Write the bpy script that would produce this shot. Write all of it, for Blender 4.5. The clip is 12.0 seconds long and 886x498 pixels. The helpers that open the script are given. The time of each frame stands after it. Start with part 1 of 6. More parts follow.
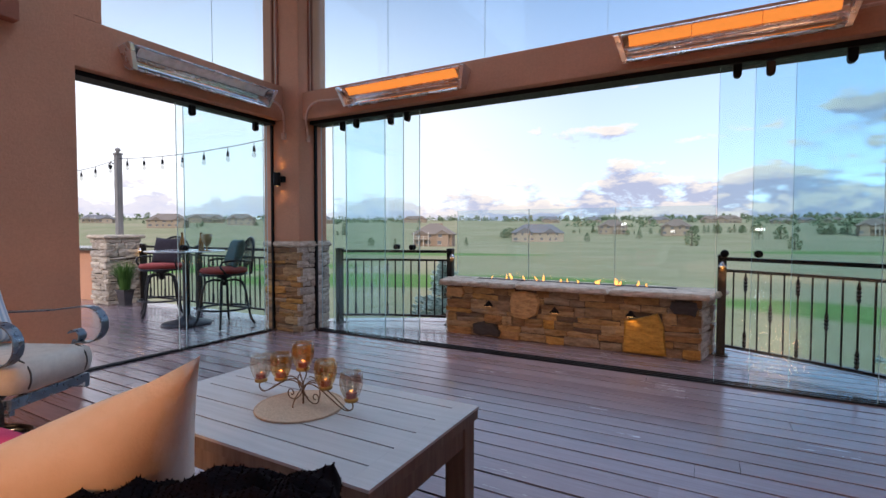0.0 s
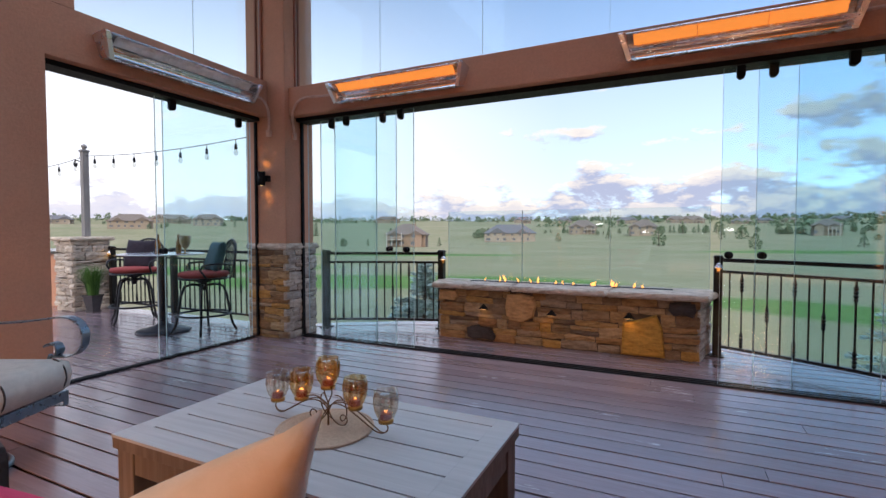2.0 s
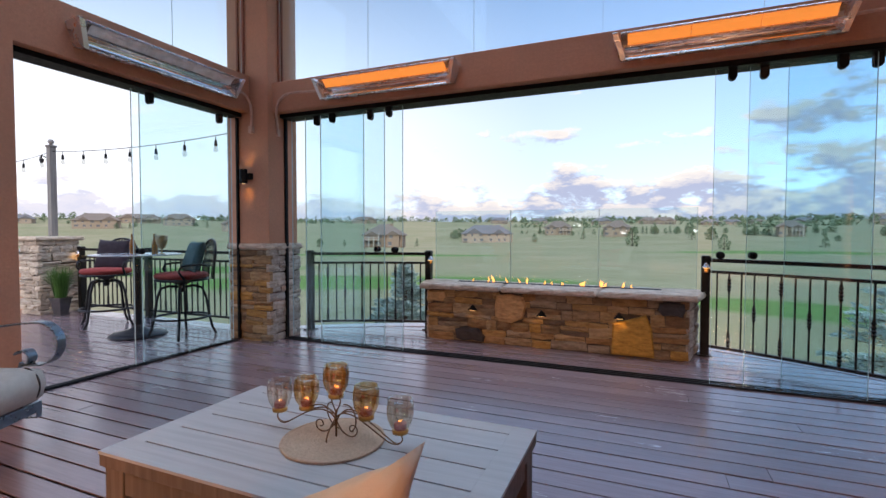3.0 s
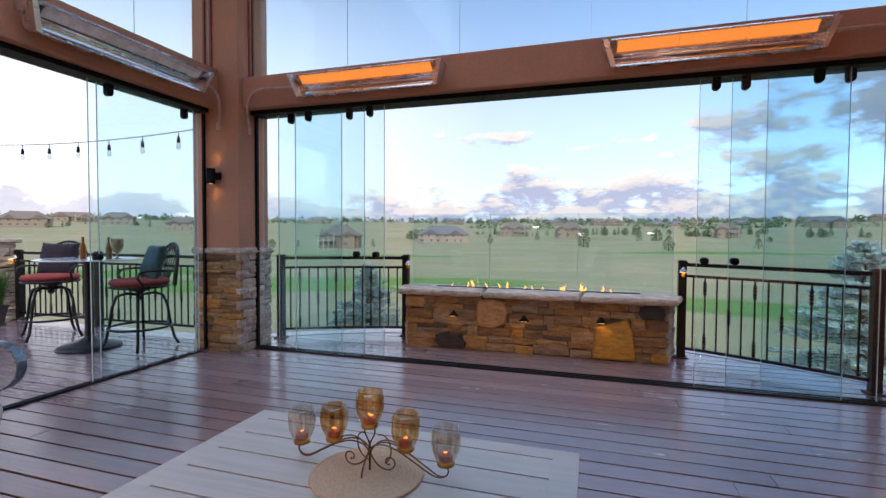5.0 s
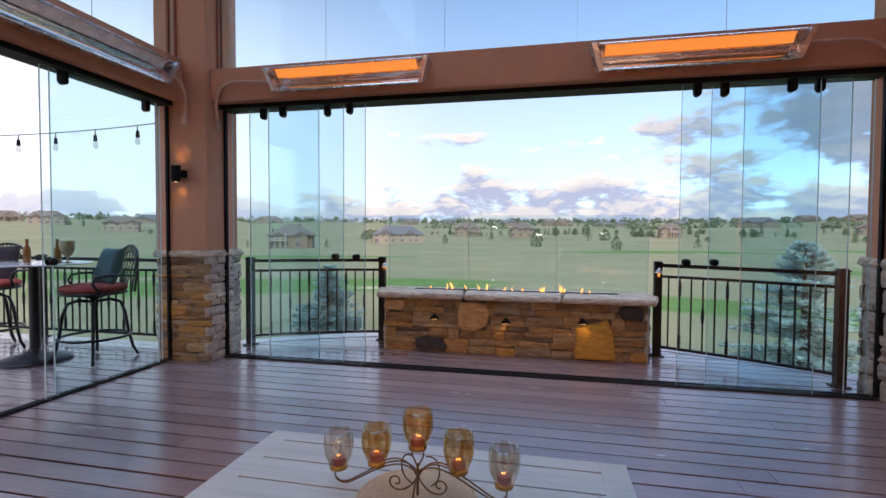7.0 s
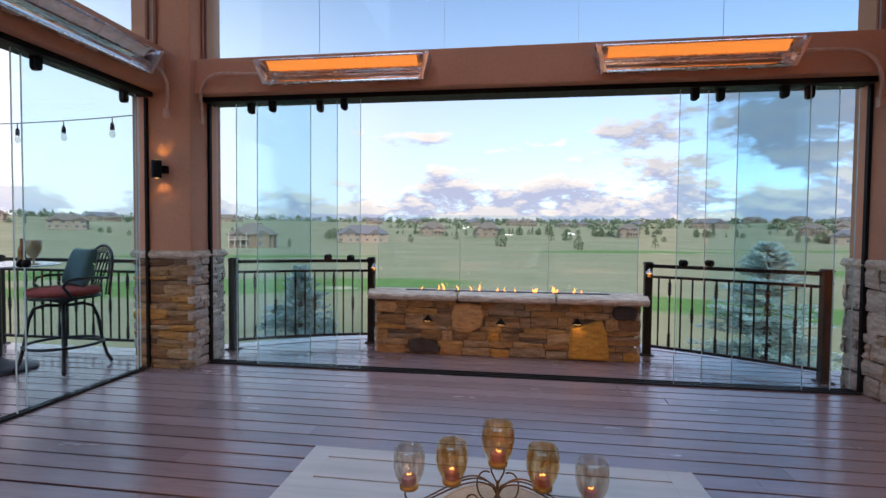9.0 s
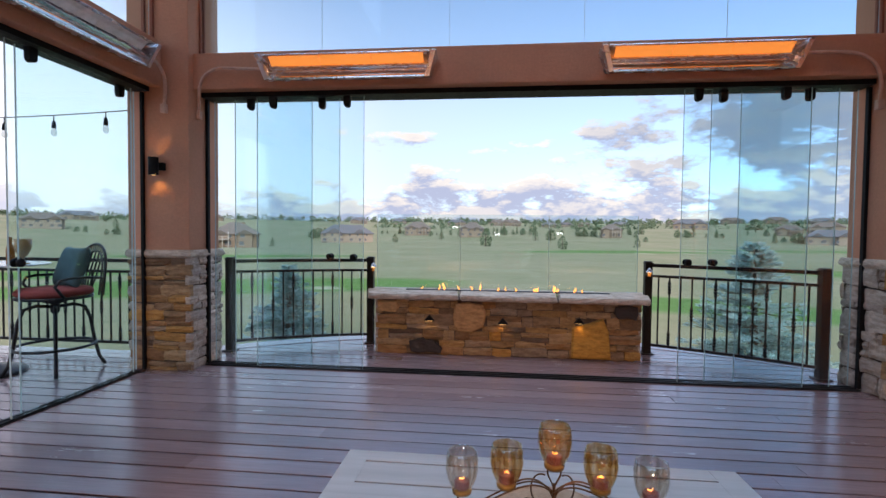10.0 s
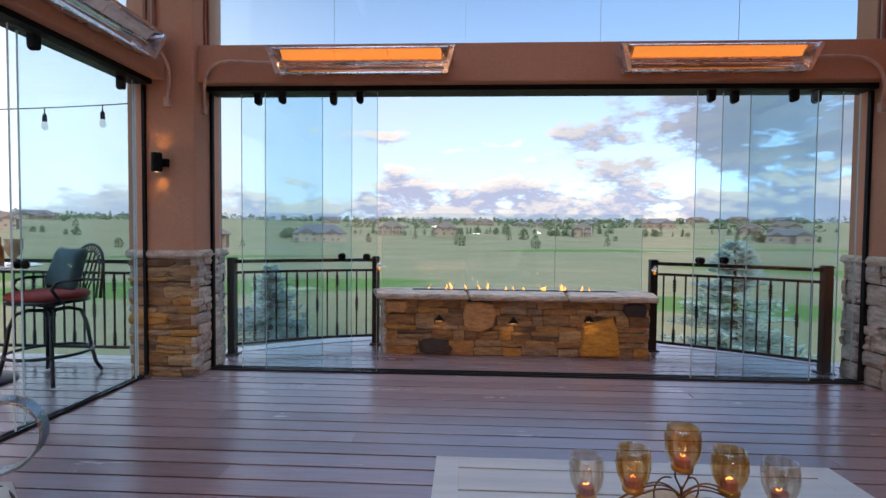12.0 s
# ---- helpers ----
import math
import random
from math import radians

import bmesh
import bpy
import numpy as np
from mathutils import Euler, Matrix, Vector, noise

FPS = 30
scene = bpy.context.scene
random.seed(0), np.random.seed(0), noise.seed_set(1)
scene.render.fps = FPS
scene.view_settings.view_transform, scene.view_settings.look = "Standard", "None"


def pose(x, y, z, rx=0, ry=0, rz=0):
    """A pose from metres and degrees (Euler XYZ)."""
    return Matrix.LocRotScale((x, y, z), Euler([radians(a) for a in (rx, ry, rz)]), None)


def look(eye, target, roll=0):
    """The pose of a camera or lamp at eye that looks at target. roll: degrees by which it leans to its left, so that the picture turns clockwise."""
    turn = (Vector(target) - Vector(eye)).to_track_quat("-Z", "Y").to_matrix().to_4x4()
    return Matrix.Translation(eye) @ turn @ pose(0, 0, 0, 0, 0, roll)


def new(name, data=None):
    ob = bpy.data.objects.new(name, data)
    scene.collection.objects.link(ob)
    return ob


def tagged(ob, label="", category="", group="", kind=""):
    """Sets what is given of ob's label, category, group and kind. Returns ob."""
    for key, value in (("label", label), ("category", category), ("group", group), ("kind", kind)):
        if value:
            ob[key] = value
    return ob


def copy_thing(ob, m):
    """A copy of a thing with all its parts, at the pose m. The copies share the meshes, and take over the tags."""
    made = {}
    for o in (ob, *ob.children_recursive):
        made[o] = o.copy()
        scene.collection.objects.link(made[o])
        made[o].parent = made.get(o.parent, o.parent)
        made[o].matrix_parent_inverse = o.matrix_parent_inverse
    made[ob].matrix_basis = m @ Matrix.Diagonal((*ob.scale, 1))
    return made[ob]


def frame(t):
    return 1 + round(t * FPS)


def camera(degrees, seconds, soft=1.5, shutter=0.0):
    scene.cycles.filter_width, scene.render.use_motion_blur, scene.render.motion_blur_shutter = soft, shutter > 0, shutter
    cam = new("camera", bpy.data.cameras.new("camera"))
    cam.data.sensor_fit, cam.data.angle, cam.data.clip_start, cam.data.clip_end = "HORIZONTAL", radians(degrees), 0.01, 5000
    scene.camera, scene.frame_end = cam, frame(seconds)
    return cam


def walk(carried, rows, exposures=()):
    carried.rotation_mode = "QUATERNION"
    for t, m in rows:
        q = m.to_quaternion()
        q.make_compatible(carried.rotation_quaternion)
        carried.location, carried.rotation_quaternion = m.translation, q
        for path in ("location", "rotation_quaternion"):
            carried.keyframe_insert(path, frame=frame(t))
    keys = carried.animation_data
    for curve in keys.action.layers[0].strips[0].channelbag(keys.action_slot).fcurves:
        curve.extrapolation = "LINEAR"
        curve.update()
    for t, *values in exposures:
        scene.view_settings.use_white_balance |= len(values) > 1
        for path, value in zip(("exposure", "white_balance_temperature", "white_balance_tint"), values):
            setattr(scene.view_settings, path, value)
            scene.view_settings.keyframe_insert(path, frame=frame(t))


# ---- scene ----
cam = camera(86.0, 12.0)
PATH = [
    (0, (-0.072, 0.083, 1.165), (-1.035, 1.834, 1.093), 0.1),
    (0.5, (-0.137, 0.087, 1.16), (-1.084, 1.847, 1.089), 0.1),
    (1, (-0.201, 0.094, 1.164), (-1.128, 1.864, 1.091), 0.0),
    (1.5, (-0.265, 0.097, 1.172), (-1.162, 1.883, 1.1), -0.0),
    (2, (-0.337, 0.102, 1.176), (-1.198, 1.906, 1.106), 0.0),
    (2.5, (-0.409, 0.111, 1.175), (-1.225, 1.936, 1.105), 0.1),
    (3, (-0.482, 0.124, 1.171), (-1.255, 1.967, 1.103), 0.1),
    (5, (-0.765, 0.14, 1.207), (-1.364, 2.047, 1.142), 0.3),
    (5.5, (-0.829, 0.134, 1.22), (-1.38, 2.056, 1.155), 0.2),
    (6, (-0.899, 0.138, 1.217), (-1.401, 2.073, 1.154), 0.3),
    (6.5, (-0.971, 0.146, 1.214), (-1.429, 2.092, 1.151), 0.3),
    (7, (-1.045, 0.159, 1.222), (-1.46, 2.115, 1.158), 0.3),
    (9, (-1.348, 0.185, 1.228), (-1.617, 2.166, 1.163), 0.5),
    (9.5, (-1.433, 0.181, 1.227), (-1.668, 2.166, 1.162), 0.5),
    (10, (-1.524, 0.197, 1.22), (-1.728, 2.185, 1.155), 0.6),
    (10.5, (-1.608, 0.206, 1.22), (-1.783, 2.197, 1.155), 0.6),
    (11, (-1.697, 0.211, 1.22), (-1.843, 2.205, 1.155), 0.5),
    (11.5, (-1.792, 0.213, 1.217), (-1.909, 2.209, 1.152), 0.5),
    (12, (-1.888, 0.219, 1.212), (-1.98, 2.215, 1.146), 0.5),
]
EXPOSURE = 0.33
SUN_UP, SUN_AZIMUTH, SUN_POWER = 24.0, 200.0, 2.2
SKY_GAIN, SKY_TINT, HAZE = 0.19, (0.95, 1.0, 1.05, 1), (0.69, 0.75, 0.855, 1)
HAZE_WEST = (1.08, 1.07, 1.09, 1)
CLOUD_LIT, CLOUD_DARK, CLOUD_GREY = (0.92, 0.82, 0.70, 1), (0.40, 0.43, 0.57, 1), (0.27, 0.30, 0.37, 1)
FILL_VEIL = (2.4, 2.75, 3.4, 1)
WALL = (0.53, 0.268, 0.168)
DECK_DARK, DECK_MID, DECK_LIGHT = (0.225, 0.152, 0.155), (0.265, 0.184, 0.190), (0.305, 0.218, 0.228)
HEAT = 0.62
ROOM_WATTS = 620.0
ROOM_TINT = (1.0, 0.55, 0.28)
walk(cam, [(t, look(eye, target, roll)) for t, eye, target, roll in PATH], [(0.0, EXPOSURE, 6330, 12.5), (12.0, EXPOSURE, 6330, 12.5)])

# ---- world, sun ----
world = bpy.data.worlds.new("dusk_sky")
scene.world = world
world.use_nodes = True
wn, wl = world.node_tree.nodes, world.node_tree.links
wn.clear()


def wnode(kind, **values):
    n = wn.new(kind)
    for key, value in values.items():
        n.inputs[key].default_value = value
    return n


def wmath(op, a, b=None, clamp=False):
    n = wn.new("ShaderNodeMath")
    n.operation, n.use_clamp = op, clamp
    for i, v in enumerate((a, b)):
        if v is None:
            continue
        if isinstance(v, (int, float)):
            n.inputs[i].default_value = v
        else:
            wl.new(v, n.inputs[i])
    return n.outputs[0]


def wmix(fac, a, b, mode="MIX"):
    n = wn.new("ShaderNodeMix")
    n.data_type, n.blend_type = "RGBA", mode
    for sock, v in ((n.inputs[0], fac), (n.inputs[6], a), (n.inputs[7], b)):
        if isinstance(v, (int, float, tuple)):
            sock.default_value = v
        else:
            wl.new(v, sock)
    return n.outputs[2]


def wramp(fac, stops):
    n = wn.new("ShaderNodeValToRGB")
    while len(n.color_ramp.elements) < len(stops):
        n.color_ramp.elements.new(0.5)
    for e, (p, c) in zip(n.color_ramp.elements, stops):
        e.position, e.color = p, c if isinstance(c, tuple) else (c, c, c, 1)
    wl.new(fac, n.inputs[0])
    return n.outputs[0]


sky = wn.new("ShaderNodeTexSky")
sky.sky_type, sky.sun_disc = "NISHITA", False
sky.sun_elevation, sky.sun_rotation = radians(SUN_UP), radians(SUN_AZIMUTH)
sky.altitude, sky.air_density, sky.dust_density, sky.ozone_density = 1800, 1.0, 1.2, 1.5
coord = wn.new("ShaderNodeTexCoord")
split = wn.new("ShaderNodeSeparateXYZ")
wl.new(coord.outputs["Generated"], split.inputs[0])
dx, dy, dz = split.outputs
up = wmath("MAXIMUM", dz, 0.0)
# haze whitens the sky low down, most towards the west
west = wmath("ADD", wmath("MULTIPLY", dx, -0.62), 0.68, True)
haze = wmath("MULTIPLY", wramp(up, [(0.0, 1.0), (0.22, 0.82), (0.56, 0.0)]), west)
clear = wmix(1.0, sky.outputs[0], (SKY_GAIN, SKY_GAIN, SKY_GAIN, 1), "MULTIPLY")
clear = wmix(1.0, clear, SKY_TINT, "MULTIPLY")
clear = wmix(haze, clear, wmix(wramp(wmath("MULTIPLY", dx, -1.0), [(0.20, 0.0), (0.65, 1.0)]), HAZE, HAZE_WEST))


def cloud_density(lift):
    """Noise on a sheet seen in perspective; lift samples it a little higher up."""
    high = wmath("ADD", up, lift)
    over = wmath("ADD", wmath("MULTIPLY", high, 0.75), 0.42)
    flat = wn.new("ShaderNodeCombineXYZ")
    wl.new(wmath("DIVIDE", dx, over), flat.inputs[0])
    wl.new(wmath("DIVIDE", dy, over), flat.inputs[1])
    wl.new(wmath("MULTIPLY", high, 3.7), flat.inputs[2])
    n = wnode("ShaderNodeTexNoise", Scale=4.4, Detail=12.0, Roughness=0.60, Distortion=0.12)
    wl.new(flat.outputs[0], n.inputs["Vector"])
    return n.outputs[0]


puffs, above = cloud_density(0.0), cloud_density(0.016)
east = wmath("MULTIPLY", wramp(dx, [(0.10, 0.0), (0.42, 0.235)]), wramp(up, [(0.085, 0.0), (0.15, 0.9), (0.26, 1.0), (0.34, 0.0)]))
band = wmath("MULTIPLY", wramp(up, [(0.0, 0.18), (0.03, 0.275), (0.065, 0.235), (0.11, 0.06), (0.16, 0.0)]), wramp(wmath("ADD", dx, 0.5), [(0.0, 0.7), (0.35, 0.85), (0.6, 1.0)]))
overhead = wramp(up, [(0.20, 0.5), (0.28, 0.40), (0.44, 0.42), (0.62, 0.62), (1.0, 0.66)])
cover = wmath("ADD", wmath("ADD", wmath("ADD", puffs, band), east), wmath("SUBTRACT", overhead, 0.5))
cover = wmath("SUBTRACT", cover, wmath("MULTIPLY", wramp(wmath("MULTIPLY", dx, -1.0), [(0.30, 0.0), (0.6, 0.10)]), wramp(up, [(0.03, 0.0), (0.09, 1.0)])))
mask = wramp(cover, [(0.0, 0.0), (0.590, 0.0), (0.675, 0.94), (1.0, 1.0)])
thick = wramp(cover, [(0.62, 0.0), (0.80, 1.0)])
top_lit = wramp(wmath("ADD", wmath("MULTIPLY", wmath("SUBTRACT", puffs, above), 5.0), 0.42), [(0.28, 0.0), (0.80, 1.0)])
lit = wmix(top_lit, CLOUD_DARK, CLOUD_LIT)
lit = wmix(wmath("MULTIPLY", thick, 0.45), lit, CLOUD_DARK)
lit = wmix(wmath("MULTIPLY", wmath("MULTIPLY", east, 4.6, True), 0.85), lit, CLOUD_GREY)
lit = wmix(wramp(wmath("MULTIPLY", dx, -1.0), [(0.35, 0.0), (0.7, 0.75)]), lit, (0.66, 0.65, 0.74, 1))
# bright veil high overhead, out of view, added to light deck and table
lit = wmix(wramp(up, [(0.45, 0.0), (0.65, 0.9)]), lit, FILL_VEIL)
both = wmix(mask, clear, lit)
below = wmix(wmath("GREATER_THAN", dz, 0.0), (0.10, 0.12, 0.06, 1), both)
back = wn.new("ShaderNodeBackground")
back.inputs[1].default_value = 1.0
wl.new(below, back.inputs[0])
wout = wn.new("ShaderNodeOutputWorld")
wl.new(back.outputs[0], wout.inputs[0])

sun = new("sun", bpy.data.lights.new("sun", "SUN"))
sun.data.energy, sun.data.angle, sun.data.color = SUN_POWER, radians(12), (1.0, 0.86, 0.70)
sun.matrix_world = look((0, 0, 30), (30 * math.sin(radians(180 + SUN_AZIMUTH)) * -1, 30 * math.cos(radians(180 + SUN_AZIMUTH)), 30 - 30 * math.tan(radians(SUN_UP))))


# ---- materials ----
class Mat:
    """A node material in the making: short calls for the nodes that the surfaces share."""

    def __init__(self, name):
        self.m = bpy.data.materials.new(name)
        self.m.use_nodes = True
        self.n, self.l = self.m.node_tree.nodes, self.m.node_tree.links
        self.b = self.n["Principled BSDF"]
        self.out = self.n["Material Output"]
        self.co = self.n.new("ShaderNodeTexCoord").outputs["Object"]

    def put(self, sock, v):
        if isinstance(v, (int, float, tuple)):
            sock.default_value = v
        else:
            self.l.new(v, sock)

    def stretch(self, sx, sy, sz, co=None):
        n = self.n.new("ShaderNodeMapping")
        n.inputs["Scale"].default_value = (sx, sy, sz)
        self.l.new(co or self.co, n.inputs["Vector"])
        return n.outputs[0]

    def noise(self, scale, detail=4.0, rough=0.55, co=None, distort=0.0):
        n = self.n.new("ShaderNodeTexNoise")
        n.inputs["Scale"].default_value, n.inputs["Detail"].default_value = scale, detail
        n.inputs["Roughness"].default_value, n.inputs["Distortion"].default_value = rough, distort
        self.l.new(co or self.co, n.inputs["Vector"])
        return n.outputs[0]

    def ramp(self, fac, stops):
        n = self.n.new("ShaderNodeValToRGB")
        while len(n.color_ramp.elements) < len(stops):
            n.color_ramp.elements.new(0.5)
        for e, (p, c) in zip(n.color_ramp.elements, stops):
            e.position, e.color = p, (*c, 1) if isinstance(c, tuple) else (c, c, c, 1)
        self.l.new(fac, n.inputs[0])
        return n.outputs[0]

    def mix(self, fac, a, b, mode="MIX"):
        n = self.n.new("ShaderNodeMix")
        n.data_type, n.blend_type = "RGBA", mode
        for sock, v in ((n.inputs[0], fac), (n.inputs[6], a), (n.inputs[7], b)):
            self.put(sock, (*v, 1) if isinstance(v, tuple) and len(v) == 3 else v)
        return n.outputs[2]

    def random(self):
        return self.n.new("ShaderNodeObjectInfo").outputs["Random"]

    def island(self):
        return self.n.new("ShaderNodeNewGeometry").outputs["Random Per Island"]

    def bump(self, height, strength=0.3, distance=0.01):
        n = self.n.new("ShaderNodeBump")
        n.inputs["Strength"].default_value, n.inputs["Distance"].default_value = strength, distance
        self.l.new(height, n.inputs["Height"])
        self.l.new(n.outputs[0], self.b.inputs["Normal"])
        return self

    def set(self, **values):
        for key, v in values.items():
            sock = self.b.inputs[key.replace("_", " ")]
            self.put(sock, (*v, 1) if isinstance(v, tuple) and len(v) == 3 else v)
        return self


def plain(name, colour, rough=0.5, metal=0.0, vary=0.18, scale=14.0, grain=0.15, gloss=0.5):
    """A painted, cast or woven surface with slight blotches and a fine grain."""
    k = Mat(name)
    dark = tuple(c * (1 - vary) for c in colour)
    light = tuple(min(1.0, c * (1 + vary)) for c in colour)
    blot = k.noise(scale, 5.0, 0.6)
    k.set(Base_Color=k.ramp(blot, [(0.3, dark), (0.7, light)]), Metallic=metal)
    k.set(Roughness=k.ramp(k.noise(scale * 2.3, 3.0), [(0.3, max(0.02, rough - 0.07)), (0.7, min(1, rough + 0.07))]))
    k.b.inputs["Specular IOR Level"].default_value = gloss
    if grain:
        k.bump(k.noise(scale * 16, 2.0), grain, 0.002)
    return k.m


def stucco(name, colour):
    k = Mat(name)
    wide = k.noise(1.3, 4.0, 0.6)
    fine = k.noise(48, 5.0, 0.75)
    base = k.ramp(wide, [(0.3, tuple(c * 0.88 for c in colour)), (0.72, tuple(c * 1.08 for c in colour))])
    base = k.mix(k.ramp(fine, [(0.35, 0.0), (0.68, 0.38)]), base, tuple(c * 0.66 for c in colour))
    k.set(Base_Color=base, Roughness=0.92)
    k.b.inputs["Specular IOR Level"].default_value = 0.25
    k.bump(fine, 0.85, 0.008)
    return k.m


def stone(name, stops, rough=0.85, relief=0.7):
    """Split ledge stone: the colour of a piece by chance, with banding and stains across it."""
    k = Mat(name)
    pick = k.ramp(k.random(), stops)
    world_co = k.n.new("ShaderNodeNewGeometry").outputs["Position"]
    bands = k.noise(9, 6.0, 0.65, k.stretch(1, 1, 3.5, world_co))
    spots = k.noise(38, 5.0, 0.65, world_co)
    c = k.mix(k.ramp(bands, [(0.36, 0.0), (0.64, 0.70)]), pick, k.mix(1.0, pick, (0.38, 0.32, 0.27), "MULTIPLY"))
    c = k.mix(k.ramp(spots, [(0.50, 0.0), (0.72, 0.45)]), c, k.mix(1.0, pick, (1.35, 1.22, 1.05), "MULTIPLY"))
    k.set(Base_Color=c, Roughness=rough)
    k.bump(k.mix(0.5, bands, spots), relief, 0.02)
    return k.m


def wood(name, dark, light, along="X", rough=0.5, ring=30.0, coat=0.0):
    k = Mat(name)
    s = {"X": (0.06, 1, 1), "Y": (1, 0.06, 1), "Z": (1, 1, 0.06)}[along]
    grain = k.noise(ring, 6.0, 0.6, k.stretch(*s), 0.6)
    broad = k.noise(2.2, 3.0)
    c = k.ramp(grain, [(0.3, dark), (0.7, light)])
    c = k.mix(k.ramp(broad, [(0.3, 0.0), (0.75, 0.35)]), c, dark)
    k.set(Base_Color=c, Roughness=k.ramp(grain, [(0.3, rough + 0.08), (0.7, rough - 0.05)]), Coat_Weight=coat)
    k.bump(grain, 0.25, 0.003)
    return k.m


def deck_material():
    """Composite boards: embossed grain along x, each board a little different, a satin face that mirrors the sky."""
    k = Mat("deck_board")
    pos = k.n.new("ShaderNodeNewGeometry").outputs["Position"]
    grain = k.noise(16, 6.0, 0.6, k.stretch(0.10, 1.6, 1, pos), 1.2)
    scuff = k.noise(1.7, 5.0, 0.62, pos)
    tone = k.ramp(k.random(), [(0.0, DECK_DARK), (0.5, DECK_MID), (1.0, DECK_LIGHT)])
    c = k.mix(k.ramp(grain, [(0.35, 0.0), (0.65, 0.28)]), tone, k.mix(1.0, tone, (0.62, 0.58, 0.58), "MULTIPLY"))
    streak = k.noise(55, 5.0, 0.7, k.stretch(0.05, 1.8, 1, pos), 0.8)
    c = k.mix(k.ramp(streak, [(0.42, 0.0), (0.70, 0.45)]), c, k.mix(1.0, tone, (0.50, 0.50, 0.50), "MULTIPLY"))
    c = k.mix(k.ramp(scuff, [(0.50, 0.0), (0.80, 0.10)]), c, (0.30, 0.24, 0.23))
    k.set(Base_Color=c, Roughness=k.ramp(k.mix(0.5, grain, scuff), [(0.3, 0.17), (0.7, 0.30)]))
    k.b.inputs["Specular IOR Level"].default_value = 1.0
    k.set(Coat_Weight=0.4, Coat_Roughness=0.18)
    k.bump(grain, 0.20, 0.002)
    return k.m


def glow(name, colour, power):
    k = Mat(name)
    k.set(Base_Color=colour, Emission_Color=colour, Emission_Strength=power)
    return k.m


def clear_glass(name, tint, gloss=1.0):
    """A thin pane: tinted see-through with a mirror coat that grows towards grazing angles."""
    k = Mat(name)
    see = k.n.new("ShaderNodeBsdfTransparent")
    see.inputs[0].default_value = (*tint, 1)
    mirror = k.n.new("ShaderNodeBsdfGlossy")
    mirror.inputs["Roughness"].default_value = 0.0
    mirror.inputs["Color"].default_value = (gloss, gloss, gloss, 1)
    facing = k.n.new("ShaderNodeLayerWeight").outputs["Facing"]
    steep = k.n.new("ShaderNodeMath")
    steep.operation = "POWER"
    k.l.new(facing, steep.inputs[0])
    steep.inputs[1].default_value = 5.0
    curve = k.n.new("ShaderNodeMath")
    curve.operation = "MULTIPLY_ADD"
    k.l.new(steep.outputs[0], curve.inputs[0])
    curve.inputs[1].default_value, curve.inputs[2].default_value = 0.92, 0.024
    mx = k.n.new("ShaderNodeMixShader")
    k.l.new(curve.outputs[0], mx.inputs[0])
    k.l.new(see.outputs[0], mx.inputs[1])
    k.l.new(mirror.outputs[0], mx.inputs[2])
    k.l.new(mx.outputs[0], k.out.inputs[0])
    return k.m


def turf():
    """Mown fairways, paler rough and sand, by attributes painted along the course's plan, broken up by noise."""
    k = Mat("grass")
    at = k.n.new("ShaderNodeAttribute")
    at.attribute_name = "plan"
    sep = k.n.new("ShaderNodeSeparateColor")
    k.l.new(at.outputs["Color"], sep.inputs[0])
    pos = k.n.new("ShaderNodeNewGeometry").outputs["Position"]
    wide = k.noise(0.02, 6.0, 0.6, pos)
    near = k.noise(0.35, 6.0, 0.65, pos)
    fine = k.noise(9.0, 4.0, 0.7, pos)
    rough = k.ramp(wide, [(0.32, (0.205, 0.198, 0.095)), (0.68, (0.318, 0.270, 0.165))])
    rough = k.mix(k.ramp(near, [(0.4, 0.0), (0.75, 0.5)]), rough, (0.32, 0.28, 0.185))
    fair = k.ramp(near, [(0.3, (0.088, 0.170, 0.034)), (0.7, (0.128, 0.215, 0.055))])
    patch = k.noise(0.075, 5.0, 0.65, pos)
    rough = k.mix(k.ramp(patch, [(0.42, 0.0), (0.62, 0.6)]), rough, (0.205, 0.210, 0.105))
    rough = k.mix(k.ramp(k.noise(0.6, 4.0, 0.7, pos), [(0.58, 0.0), (0.74, 0.6)]), rough, (0.12, 0.14, 0.065))
    c = k.mix(sep.outputs[0], rough, fair)
    c = k.mix(sep.outputs[1], c, (0.50, 0.42, 0.32))
    c = k.mix(k.ramp(fine, [(0.4, 0.0), (0.8, 0.4)]), c, k.mix(1.0, c, (0.6, 0.65, 0.55), "MULTIPLY"))
    k.set(Base_Color=c, Roughness=0.95)
    k.b.inputs["Specular IOR Level"].default_value = 0.15
    k.bump(fine, 0.5, 0.05)
    return k.m


def leaf(name, dark, light):
    k = Mat(name)
    k.set(Base_Color=k.ramp(k.island(), [(0.0, dark), (1.0, light)]), Roughness=0.7)
    k.b.inputs["Specular IOR Level"].default_value = 0.2
    return k.m


STUCCO = stucco("terracotta_stucco", WALL)
STUCCO_TRIM = stucco("painted_trim", (0.30, 0.115, 0.075))
CEILING_PAINT = stucco("ceiling_paint", (0.55, 0.42, 0.33))
STONE = stone("ledge_stone", [(0.0, (0.40, 0.215, 0.085)), (0.18, (0.17, 0.105, 0.060)), (0.36, (0.50, 0.33, 0.165)), (0.52, (0.28, 0.185, 0.11)), (0.68, (0.48, 0.255, 0.06)), (0.84, (0.38, 0.28, 0.185)), (1.0, (0.12, 0.075, 0.050))], 0.85, 1.0)
STONE_PALE_OR_DAYLIT = stone("pale_ledge_stone", [(0.0, (0.52, 0.45, 0.38)), (0.4, (0.44, 0.39, 0.34)), (0.7, (0.62, 0.54, 0.45)), (1.0, (0.40, 0.34, 0.29))])
